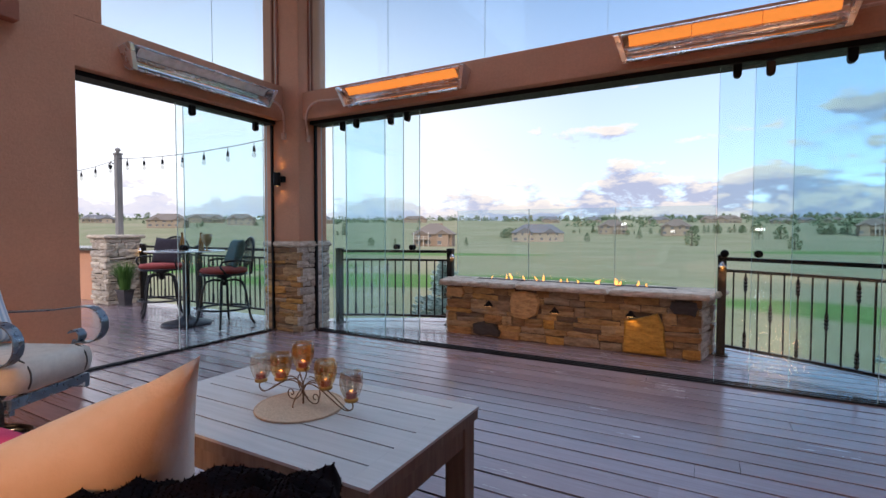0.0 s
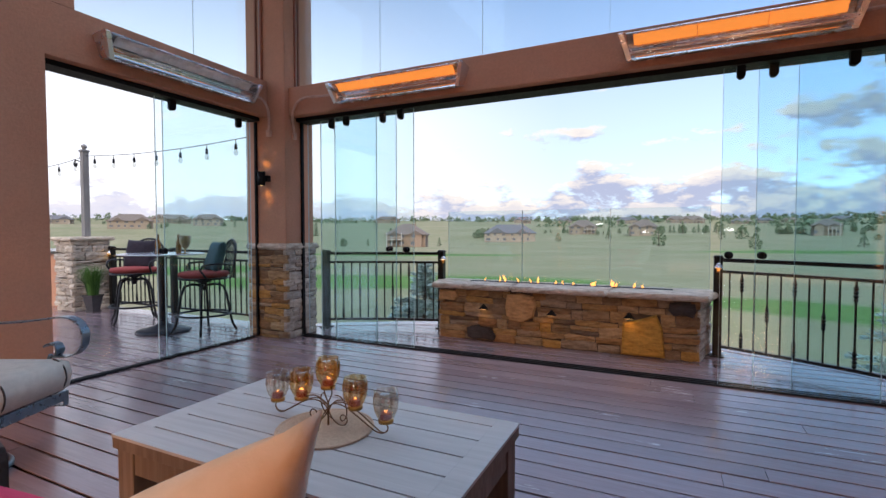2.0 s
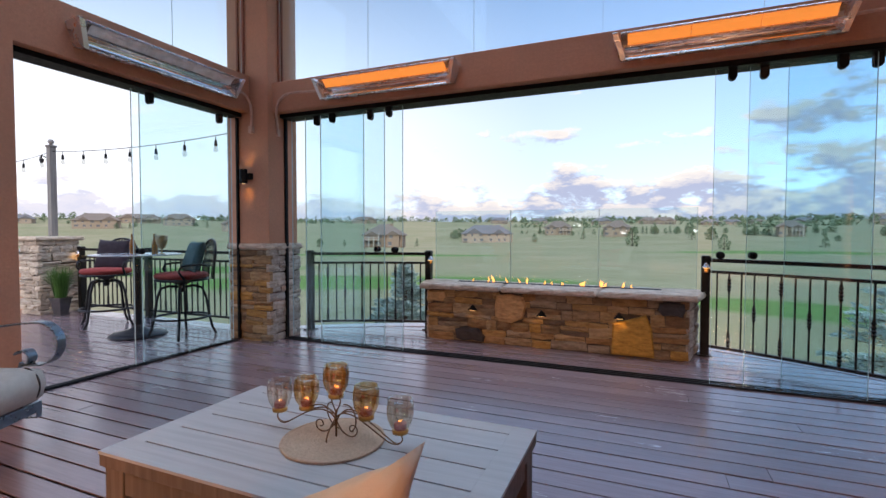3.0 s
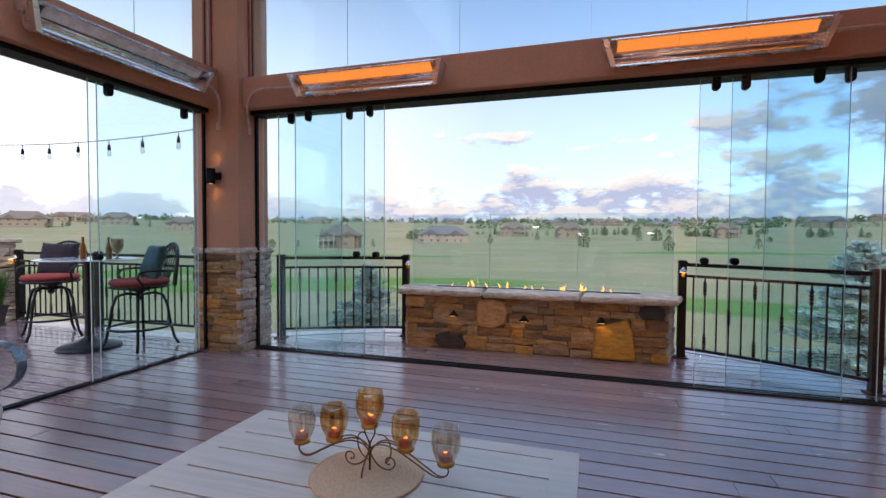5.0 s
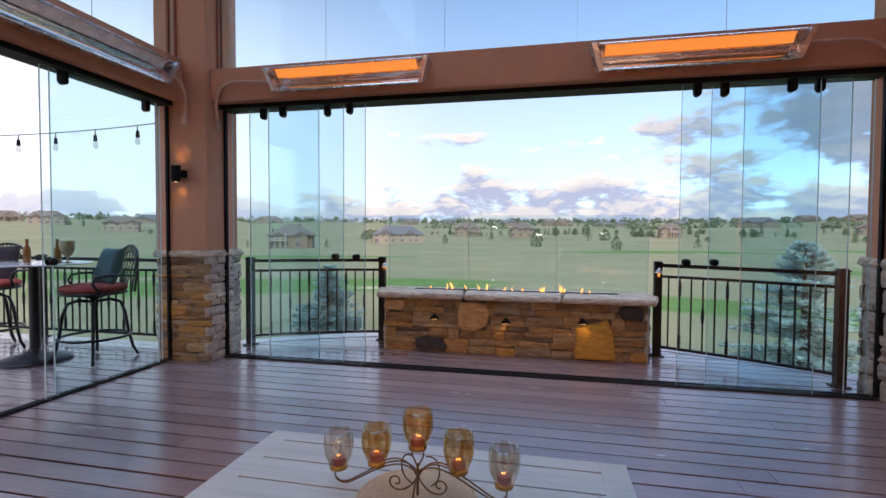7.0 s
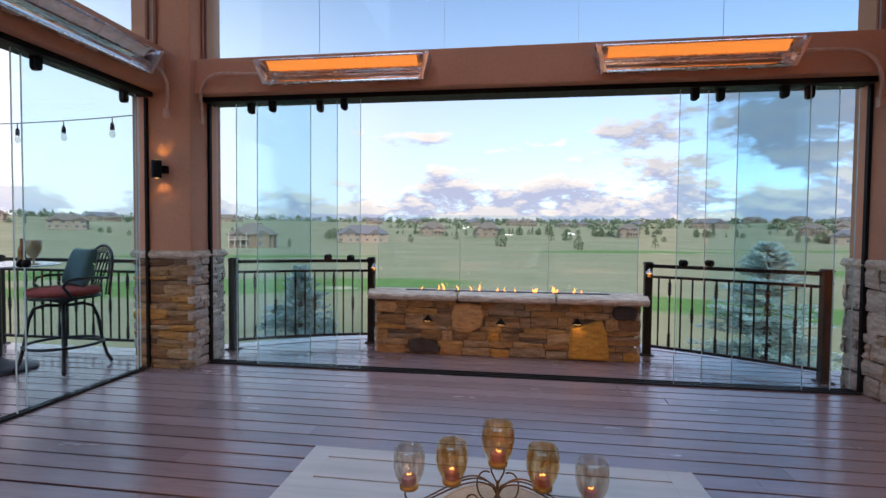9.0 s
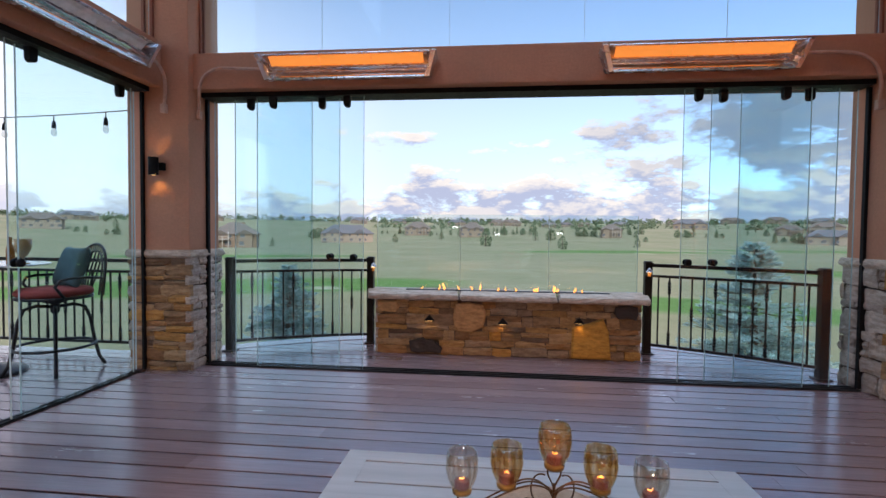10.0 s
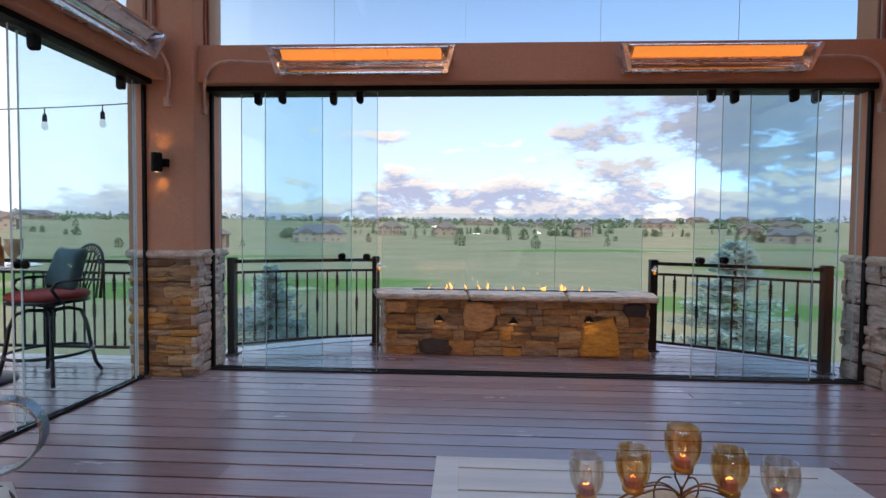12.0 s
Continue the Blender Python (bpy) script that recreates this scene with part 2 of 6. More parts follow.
STONE_OCHRE = stone("ochre_stone", [(0.0, (0.54, 0.29, 0.05)), (1.0, (0.54, 0.29, 0.05))], relief=0.4)
STONE_TAN = stone("tan_stone", [(0.0, (0.54, 0.31, 0.13)), (1.0, (0.54, 0.31, 0.13))], relief=0.4)
STONE_BLACK = stone("dark_stone", [(0.0, (0.055, 0.045, 0.045)), (1.0, (0.055, 0.045, 0.045))])
CAP_STONE = stone("cap_stone", [(0.0, (0.54, 0.45, 0.36)), (1.0, (0.62, 0.53, 0.43))], relief=0.35)
MORTAR = plain("mortar", (0.10, 0.073, 0.052), 0.95, 0.0, 0.3, 10, 0.5)
DECK = deck_material()
JOIST = plain("shade_black_joist_timber", (0.010, 0.007, 0.006), 0.95)
BLACK = plain("black_anodised", (0.006, 0.006, 0.007), 0.60, 0.0, 0.2, gloss=0.18)
RAIL = plain("bronze_rail_paint", (0.012, 0.009, 0.008), 0.45, 0.0, 0.25, gloss=0.25)
ALU = plain("brushed_steel", (0.72, 0.71, 0.72), 0.26, 0.8, 0.05, 3.0, grain=0.0)
MIRROR = plain("polished_reflector", (0.80, 0.79, 0.78), 0.09, 1.0, 0.03, 3.0, grain=0.0)
GLASS = clear_glass("panel_glass", (0.900, 0.963, 0.982))
GLASS_EDGE = plain("glass_edge", (0.36, 0.46, 0.46), 0.15, 0.0, 0.1)
CONDUIT = plain("painted_conduit", (0.55, 0.35, 0.26), 0.6)
TABLE = wood("greywashed_table_wood", (0.40, 0.385, 0.375), (0.48, 0.465, 0.455), "X", 0.5, 40.0)
# brown side wood, darkened partway to stand for the shade on the near side
TABLE_SIDE = wood("shaded_table_side_wood", (0.115, 0.078, 0.053), (0.195, 0.138, 0.098), "Z", 0.55, 40.0)
CUSHION = plain("oatmeal_cushion", (0.50, 0.45, 0.39), 0.95, 0.0, 0.10, 20, 0.4)
RED = plain("brick_red_cushion", (0.33, 0.055, 0.045), 0.95, 0.0, 0.15, 20, 0.4)
IRON = plain("dark_cast_aluminium", (0.030, 0.028, 0.030), 0.36, 0.6, 0.3)
CHAIR_STEEL = plain("slate_blue_metal", (0.16, 0.20, 0.235), 0.30, 0.75, 0.2)
PINK = plain("raspberry_pillow", (0.60, 0.035, 0.10), 0.95, 0.0, 0.12, 12, 0.5)
DARK_CLOTH = plain("plum_throw", (0.005, 0.003, 0.004), 0.95, 0.0, 0.4, 9, 0.8, gloss=0.05)
WICKER = plain("espresso_wicker", (0.030, 0.020, 0.016), 0.6, 0.0, 0.4, 60, 0.8)
BRONZE = plain("bronze_wire", (0.16, 0.085, 0.040), 0.38, 0.9, 0.3)
GOLD = plain("antique_gold_cup", (0.42, 0.24, 0.07), 0.32, 0.9, 0.3)
def lustre(name, thin, dense):
    """Blown glass with streaks of metallic lustre down its sides."""
    m = clear_glass(name, thin)
    n, l = m.node_tree.nodes, m.node_tree.links
    co = n.new("ShaderNodeTexCoord").outputs["Object"]
    mp = n.new("ShaderNodeMapping")
    mp.inputs["Scale"].default_value = (1, 1, 0.12)
    l.new(co, mp.inputs["Vector"])
    t = n.new("ShaderNodeTexNoise")
    t.inputs["Scale"].default_value = 70.0
    l.new(mp.outputs[0], t.inputs["Vector"])
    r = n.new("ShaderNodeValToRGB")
    r.color_ramp.elements[0].position, r.color_ramp.elements[0].color = 0.38, (*dense, 1)
    r.color_ramp.elements[1].position, r.color_ramp.elements[1].color = 0.62, (*thin, 1)
    l.new(t.outputs[0], r.inputs[0])
    for node in n:
        if node.bl_idname == "ShaderNodeBsdfTransparent":
            l.new(r.outputs[0], node.inputs[0])
        if node.bl_idname == "ShaderNodeMath" and node.operation == "MULTIPLY_ADD":
            node.inputs[2].default_value = 0.09
    return m


AMBER = lustre("amber_lustre_glass", (0.98, 0.91, 0.77), (0.83, 0.63, 0.33))
SMOKE = lustre("pale_lustre_glass", (0.97, 0.95, 0.92), (0.82, 0.77, 0.70))
WAX = plain("red_candle_wax", (0.22, 0.045, 0.040), 0.5)
JUTE = plain("jute_mat", (0.55, 0.40, 0.28), 0.95, 0.0, 0.12, 90, 0.8)
HOT = glow("glowing_element", (0.98, 0.32, 0.055), HEAT)
FLAME = glow("flame", (1.0, 0.42, 0.10), 1.7)
CANDLE_FLAME = glow("candle_flame", (1.0, 0.45, 0.12), 3.5)
LAMP = glow("warm_lamp", (1.0, 0.60, 0.22), 1.3)
TURF = turf()
SPRUCE = leaf("blue_spruce_needles", (0.190, 0.270, 0.228), (0.470, 0.570, 0.520))
LEAFY = leaf("far_tree_leaves", (0.105, 0.145, 0.082), (0.195, 0.240, 0.140))
BLADE = leaf("potted_grass_blades", (0.030, 0.085, 0.015), (0.11, 0.22, 0.05))
BARK = plain("bark", (0.10, 0.070, 0.050), 0.95, 0.0, 0.3, 6, 0.8)


# ---- mesh helpers ----
def finish(name, bm, material, smooth=False):
    me = bpy.data.meshes.new(name)
    bmesh.ops.recalc_face_normals(bm, faces=bm.faces)
    bm.to_mesh(me)
    bm.free()
    me.materials.append(material)
    if smooth:
        me.shade_smooth()
    return me


def part(name, bm, material, parent, label="", smooth=False):
    ob = new(name, finish(name, bm, material, smooth))
    ob.parent = parent
    if label:
        ob["label"] = label
    return ob


def thing(name, place, label, category, group="", kind="", turn=0.0):
    ob = new(name)
    ob.matrix_basis = pose(*place, 0, 0, turn)
    ob.empty_display_size = 0.1
    return tagged(ob, label, category, group, kind)


def solid(name, bm, material, label, category, kind="", smooth=False, place=(0, 0, 0), turn=0.0, group=""):
    ob = new(name, finish(name, bm, material, smooth))
    ob.matrix_basis = pose(*place, 0, 0, turn)
    return tagged(ob, label, category, group, kind)


def box(bm, x0, x1, y0, y1, z0, z1, bevel=0.0, m=None):
    made = bmesh.ops.create_cube(bm, size=1)["verts"]
    for v in made:
        v.co = Vector(((x0 + x1) / 2 + v.co.x * (x1 - x0), (y0 + y1) / 2 + v.co.y * (y1 - y0), (z0 + z1) / 2 + v.co.z * (z1 - z0)))
    if bevel:
        edges = list({e for v in made for e in v.link_edges})
        made = bmesh.ops.bevel(bm, geom=edges, offset=bevel, segments=2, affect="EDGES", profile=0.6)["verts"]
    if m:
        for v in made:
            v.co = m @ v.co
    return bm


def boxed(*args, **kw):
    return box(bmesh.new(), *args, **kw)


def tube(bm, points, r, sides=8, closed=False, flat=1.0):
    """A round bar swept along points; r may be a list; flat squeezes it across its second axis."""
    pts = [Vector(p) for p in points]
    rings = []
    n = len(pts)
    ref = None
    for i, p in enumerate(pts):
        a = pts[(i - 1) % n] if closed or i else p
        b = pts[(i + 1) % n] if closed or i < n - 1 else p
        d = (b - a).normalized()
        if ref is None:
            ref = d.orthogonal().normalized()
        ref = (ref - d * ref.dot(d)).normalized()
        side = d.cross(ref)
        rr = r[i] if isinstance(r, (list, tuple)) else r
        rings.append([bm.verts.new(p + (ref * math.cos(2 * math.pi * k / sides) + side * flat * math.sin(2 * math.pi * k / sides)) * rr) for k in range(sides)])
    for i in range(n if closed else n - 1):
        a, b = rings[i], rings[(i + 1) % n]
        for k in range(sides):
            bm.faces.new((a[k], a[(k + 1) % sides], b[(k + 1) % sides], b[k]))
    if not closed:
        bm.faces.new(rings[0])
        bm.faces.new(rings[-1])
    return bm


def ribbon(bm, points, across, width, thick):
    """A flat strip of metal bent along points; across: the direction of its width."""
    pts, w = [Vector(p) for p in points], Vector(across).normalized() * width / 2
    rings = []
    for i, p in enumerate(pts):
        d = (pts[min(i + 1, len(pts) - 1)] - pts[max(i - 1, 0)]).normalized()
        o = d.cross(w.normalized()) * thick / 2
        rings.append([bm.verts.new(p + q) for q in (w + o, w - o, -w - o, -w + o)])
    for a, b in zip(rings, rings[1:]):
        for k in range(4):
            bm.faces.new((a[k], a[(k + 1) % 4], b[(k + 1) % 4], b[k]))
    bm.faces.new(rings[0])
    bm.faces.new(rings[-1])
    return bm


def lathe(bm, profile, sides=20, at=(0, 0, 0), capped=True):
    rings = [[bm.verts.new((at[0] + r * math.cos(2 * math.pi * k / sides), at[1] + r * math.sin(2 * math.pi * k / sides), at[2] + z)) for k in range(sides)] for r, z in profile]
    for a, b in zip(rings, rings[1:]):
        for k in range(sides):
            bm.faces.new((a[k], a[(k + 1) % sides], b[(k + 1) % sides], b[k]))
    if capped:
        bm.faces.new(rings[0])
        bm.faces.new(rings[-1])
    return bm


def puff(bm, sx, sy, sz, m=None, pinch=0.0, nx=14, ny=14, lumps=0.0, soft=0.45):
    """A stuffed pad of size sx, sy, sz: full in the middle, thin at a seam all round, corners drawn out by pinch."""
    grid = {}
    for s in (1, -1):
        for i in range(nx + 1):
            for j in range(ny + 1):
                edge = i in (0, nx) or j in (0, ny)
                if edge and s < 0:
                    grid[s, i, j] = grid[1, i, j]
                    continue
                u, v = 2 * i / nx - 1, 2 * j / ny - 1
                h = ((1 - abs(u) ** 4) * (1 - abs(v) ** 4)) ** soft
                k = 1 - pinch * (1 - abs(u) ** 2) * (abs(v) ** 6)
                q = 1 - pinch * (1 - abs(v) ** 2) * (abs(u) ** 6)
                p = Vector((u * sx / 2 * q, v * sy / 2 * k, s * h * sz / 2))
                if lumps:
                    p += Vector((0, 0, s * h * lumps * noise.noise(p * 9)))
                grid[s, i, j] = bm.verts.new(m @ p if m else p)
    for s in (1, -1):
        for i in range(nx):
            for j in range(ny):
                f = [grid[s, i, j], grid[s, i + 1, j], grid[s, i + 1, j + 1], grid[s, i, j + 1]]
                bm.faces.new(f if s > 0 else f[::-1])
    return bm


# ---- ground and distance ----
PROFILE = [(0, -2.3), (12, -2.3), (20, -2.4), (40, -3.2), (80, -3.9), (130, -4.0), (200, -3.6), (260, -2.6), (330, 0.4), (420, 5.0), (560, 11.5), (720, 18.0), (900, 20.0), (1600, 6.0), (4000, -10.0)]


def height(x, y):
    d = math.hypot(x, y)
    for (d0, z0), (d1, z1) in zip(PROFILE, PROFILE[1:]):
        if d <= d1:
            k = (d - d0) / (d1 - d0)
            z = z0 + (z1 - z0) * k * k * (3 - 2 * k)
            break
    else:
        z = PROFILE[-1][1]
    roll = min(1.0, max(0.0, (d - 40) / 300))
    return z + roll * (3.2 * noise.noise(Vector((x / 170, y / 170, 3))) + 1.0 * noise.noise(Vector((x / 55, y / 55, 9))))


FAIRWAYS = [(34, 140, 34, 9, 8), (100, 172, 46, 8, -12), (-24, 36, 20, 7, 20), (14, 28, 15, 6, -20), (-58, 95, 30, 7, 15), (-60, 40, 26, 9, 40), (60, 60, 30, 8, -30)]
BUNKERS = [(-13.8, 36.2, 2.2, 0.8, 10), (44, 131, 6, 1.2, 10)]


def inside(x, y, cx, cy, a, b, turn):
    c, s = math.cos(radians(turn)), math.sin(radians(turn))
    u, v = (x - cx) * c + (y - cy) * s, -(x - cx) * s + (y - cy) * c
    wob = 0.25 * noise.noise(Vector((x / 12, y / 12, 5)))
    return max(0.0, min(1.0, (1.15 + wob - math.hypot(u / a, v / b)) / 0.3))


def build_ground():
    radii = [0.0]
    r = 4.0
    while r < 4000:
        radii.append(r)
        r *= 1.045
    turns = 260
    verts, faces, plan = [(0, 0, height(0, 0))], [], []
    for r in radii[1:]:
        for k in range(turns):
            a = 2 * math.pi * k / turns
            verts.append((r * math.cos(a), r * math.sin(a), height(r * math.cos(a), r * math.sin(a))))
    for k in range(turns):
        faces.append((0, 1 + k, 1 + (k + 1) % turns))
    for i in range(len(radii) - 2):
        for k in range(turns):
            a, b = 1 + i * turns, 1 + (i + 1) * turns
            faces.append((a + k, b + k, b + (k + 1) % turns, a + (k + 1) % turns))
    me = bpy.data.meshes.new("ground")
    me.from_pydata(verts, [], faces)
    col = me.color_attributes.new("plan", "FLOAT_COLOR", "POINT")
    for i, (x, y, z) in enumerate(verts):
        f = max(inside(x, y, *e) for e in FAIRWAYS) if 4 < math.hypot(x, y) < 400 else 0
        s = max(inside(x, y, *e) for e in BUNKERS) if 4 < math.hypot(x, y) < 400 else 0
        col.data[i].color = (f, s, 0, 1)
    me.materials.append(TURF)
    me.shade_smooth()
    tagged(new("ground", me), "rolling golf course grass with paler rough and mown fairways", "ground", "", "structure")


build_ground()


def blob_tree(name, h, w, cone, seed, count):
    """A far tree: a short trunk and a crown of many small leaf clumps, loose at the outline."""
    rnd = random.Random(seed)
    root = thing(name, (0, 0, 0), "dark green conifer standing on the far hillside" if cone else "leafy green tree standing among the far houses", "tree", "far trees")
    bm = tube(bmesh.new(), [(0, 0, -0.5), (0, 0, h * 0.5), (0, 0, h * 0.9)], [w * 0.05, w * 0.035, w * 0.01], 5)
    part("trunk", bm, BARK, root)
    bm = bmesh.new()
    for _ in range(count):
        k = rnd.random()
        z = h * (0.03 + 0.97 * k)
        reach = w / 2 * ((1 - k) ** 0.8 + 0.05 if cone else math.sin(math.pi * min(1, 0.22 + 0.78 * k)) ** 0.6)
        a, q = rnd.uniform(0, 6.283), reach * rnd.uniform(0.3, 1.0) ** 0.6
        c = Vector((q * math.cos(a), q * math.sin(a), z))
        size = w * rnd.uniform(0.06, 0.13)
        vs = [bm.verts.new(c + Vector((rnd.uniform(-1, 1), rnd.uniform(-1, 1), rnd.uniform(-0.8, 0.8))) * size) for _ in range(4)]
        for t in ((0, 1, 2), (0, 2, 3), (0, 3, 1), (1, 3, 2)):
            bm.faces.new([vs[i] for i in t])
    part("crown", bm, LEAFY, root)
    return root


def house(name, place, turn, w, d, h, wall, roof, label, deck=True, seed=0):
    """A suburban house: hipped main roof, gabled wing, rows of windows, and a raised deck."""
    rnd = random.Random(seed)
    root = thing(name, place, label, "house", "houses across the course", turn=turn)
    part("wall", boxed(-w / 2, w / 2, -d / 2, d / 2, -2, h), wall, root)
    wing = w * 0.30
    wx = w * rnd.choice((-0.24, 0.27))
    bm = boxed(wx - wing / 2, wx + wing / 2, -d / 2 - 2.4, -d / 2 + 0.2, -2, h * 0.98)
    part("wing_wall", bm, wall, root)

    def hip(x0, x1, y0, y1, z, rise, inset):
        bm = bmesh.new()
        base = [bm.verts.new(p) for p in ((x0, y0, z), (x1, y0, z), (x1, y1, z), (x0, y1, z))]
        low = [bm.verts.new(v.co - Vector((0, 0, 0.35))) for v in base]
        ym = (y0 + y1) / 2
        a, b = bm.verts.new((x0 + inset, ym, z + rise)), bm.verts.new((x1 - inset, ym, z + rise))
        for f in ((base[0], base[1], b, a), (base[1], base[2], b), (base[2], base[3], a, b), (base[3], base[0], a), tuple(low)):
            bm.faces.new(f)
        for i in range(4):
            bm.faces.new((base[i], base[(i + 1) % 4], low[(i + 1) % 4], low[i]))
        return bm

    main = part("roof", hip(-w / 2 - 0.7, w / 2 + 0.7, -d / 2 - 0.7, d / 2 + 0.7, h, d * 0.36, d * 0.55), roof, root)
    bm = bmesh.new()
    x0, x1, y0, y1, z = wx - wing / 2 - 0.6, wx + wing / 2 + 0.6, -d / 2 - 3.0, 0, h * 0.98
    v = [bm.verts.new(p) for p in ((x0, y0, z), (x1, y0, z), (wx, y0, z + wing * 0.36), (x0, y1, z), (x1, y1, z), (wx, y1, z + wing * 0.36))]
    for f in ((0, 1, 2), (3, 5, 4), (0, 2, 5, 3), (1, 4, 5, 2), (0, 3, 4, 1)):
        bm.faces.new([v[i] for i in f])
    part("gable_roof", bm, roof, root)
    gx, gw = -wx, wing * 0.7
    bm = bmesh.new()
    x0, x1, y0, y1, z = gx - gw / 2 - 0.5, gx + gw / 2 + 0.5, -d / 2 - 0.9, 0, h
    v = [bm.verts.new(p) for p in ((x0, y0, z), (x1, y0, z), (gx, y0, z + gw * 0.42), (x0, y1, z), (x1, y1, z), (gx, y1, z + gw * 0.42))]
    for f in ((0, 1, 2), (3, 5, 4), (0, 2, 5, 3), (1, 4, 5, 2), (0, 3, 4, 1)):
        bm.faces.new([v[i] for i in f])
    part("dormer_roof", bm, roof, root)
    part("chimney", boxed(w * 0.12, w * 0.12 + 1.3, -0.7, 0.7, h, h + d * 0.36), wall, main)
    floors = 2 if h > 4.6 else 1
    for level in range(floors):
        z = 0.9 + level * 2.6
        x = -w / 2 + 1.2
        while x < w / 2 - 2:
            ww = rnd.choice((1.0, 1.4, 2.0))
            y = -d / 2 - 0.06
            if wx - wing / 2 - ww < x < wx + wing / 2:
                y = -d / 2 - 2.46
            pane = part("window", boxed(x, x + ww, y - 0.05, y + 0.1, z, z + 1.25), HOUSE_PANE, root)
            part("frame", boxed(x - 0.12, x + ww + 0.12, y - 0.02, y + 0.08, z - 0.12, z), HOUSE_TRIM, pane)
            x += ww + rnd.uniform(1.8, 4.0)
    if deck:
        dx0 = -wx - w * 0.2
        balcony = part("balcony", boxed(dx0, dx0 + w * 0.4, -d / 2 - 3, -d / 2, 2.7, 2.95), HOUSE_TRIM, root)
        for k in range(4):
            x = dx0 + 0.2 + k * (w * 0.4 - 0.4) / 3
            part("post", boxed(x - 0.15, x + 0.15, -d / 2 - 2.9, -d / 2 - 2.6, -2, 4.0 if k % 3 else 5.2), HOUSE_TRIM, balcony)
        part("railing", boxed(dx0, dx0 + w * 0.4, -d / 2 - 2.95, -d / 2 - 2.85, 3.7, 3.85), HOUSE_TRIM, balcony)
    return root


HOUSE_PANE = plain("far_window_glass", (0.15, 0.15, 0.16), 0.2)
HOUSE_TRIM = plain("far_pale_trim", (0.44, 0.39, 0.34), 0.8)
H_TAN = plain("tan_house_stucco", (0.30, 0.24, 0.18), 0.95)
H_CREAM = plain("cream_house_stucco", (0.34, 0.28, 0.22), 0.95)
H_BRICK = plain("brown_house_brick", (0.28, 0.20, 0.145), 0.95)
ROOF_GREY = plain("grey_shingles", (0.145, 0.14, 0.145), 0.95)
ROOF_BROWN = plain("brown_shingles", (0.17, 0.135, 0.11), 0.95)


def on_course(x, y, sink=0.0):
    return (x, y, height(x, y) - sink)


HOUSES = [  # x, y, turn, width, depth, height, wall, roof
    (-90, 157, 22, 17, 11, 5.6, H_BRICK, ROOF_BROWN), (-80, 253, 16, 32, 13, 5.8, H_CREAM, ROOF_GREY), (-51, 316, 8, 20, 12, 5.6, H_TAN, ROOF_BROWN),
    (-14, 300, -4, 17, 12, 6.0, H_TAN, ROOF_BROWN), (5, 610, 0, 24, 14, 7.5, H_CREAM, ROOF_BROWN), (-298, 474, 25, 34, 14, 7, H_TAN, ROOF_BROWN),
    (-166, 577, 14, 26, 14, 7, H_TAN, ROOF_GREY), (-120, 600, 10, 24, 14, 7, H_CREAM, ROOF_GREY), (69, 292, -12, 18, 12, 7, H_TAN, ROOF_BROWN), (110, 590, -10, 24, 14, 7, H_TAN, ROOF_BROWN),
    (60, 520, -8, 26, 13, 6, H_TAN, ROOF_GREY), (153, 391, -20, 36, 14, 6, H_TAN, ROOF_GREY), (227, 352, -30, 30, 13, 7, H_CREAM, ROOF_BROWN), (163, 250, -30, 30, 12, 6, H_CREAM, ROOF_GREY),
    (190, 330, -28, 22, 12, 6, H_TAN, ROOF_BROWN), (260, 470, -28, 30, 14, 7, H_TAN, ROOF_BROWN), (-455, 215, 60, 30, 12, 6, H_CREAM, ROOF_GREY), (-345, 272, 48, 26, 12, 6.5, H_CREAM, ROOF_BROWN),
    (20, 560, 0, 30, 13, 8, H_TAN, ROOF_BROWN), (85, 575, -8, 28, 13, 8, H_CREAM, ROOF_GREY), (140, 545, -14, 30, 13, 8, H_TAN, ROOF_GREY), (190, 520, -20, 28, 13, 8, H_CREAM, ROOF_BROWN), (235, 500, -25, 30, 13, 8, H_TAN, ROOF_BROWN), (-45, 590, 4, 28, 13, 8, H_TAN, ROOF_GREY), (300, 470, -30, 30, 13, 8, H_TAN, ROOF_GREY),
    (-262, 252, 45, 24, 11, 6.2, H_CREAM, ROOF_BROWN), (-411, 285, 50, 40, 14, 7, H_TAN, ROOF_BROWN), (-330, 200, 55, 30, 13, 6, H_TAN, ROOF_BROWN), (-360, 380, 40, 36, 14, 7, H_TAN, ROOF_GREY),
]
for i, (x, y, turn, w, d, h, wall_m, roof_m) in enumerate(HOUSES):
    if math.hypot(x, y) > 450:
        w, d, h = w * 0.8, d * 0.8, h * 0.55
    else:
        w, h = w * 0.85, h * 0.84
    if x > 50:
        w, d, h = w * 0.78, d * 0.78, h * 0.78
    tone = {"tan_house_stucco": "tan stucco", "cream_house_stucco": "cream stucco", "brown_house_brick": "brown brick"}[wall_m.name]
    house("house", on_course(x, y), turn, w, d, h, wall_m, roof_m, tone + " house with a shingled hip roof on the hillside", i % 2 == 0, i)

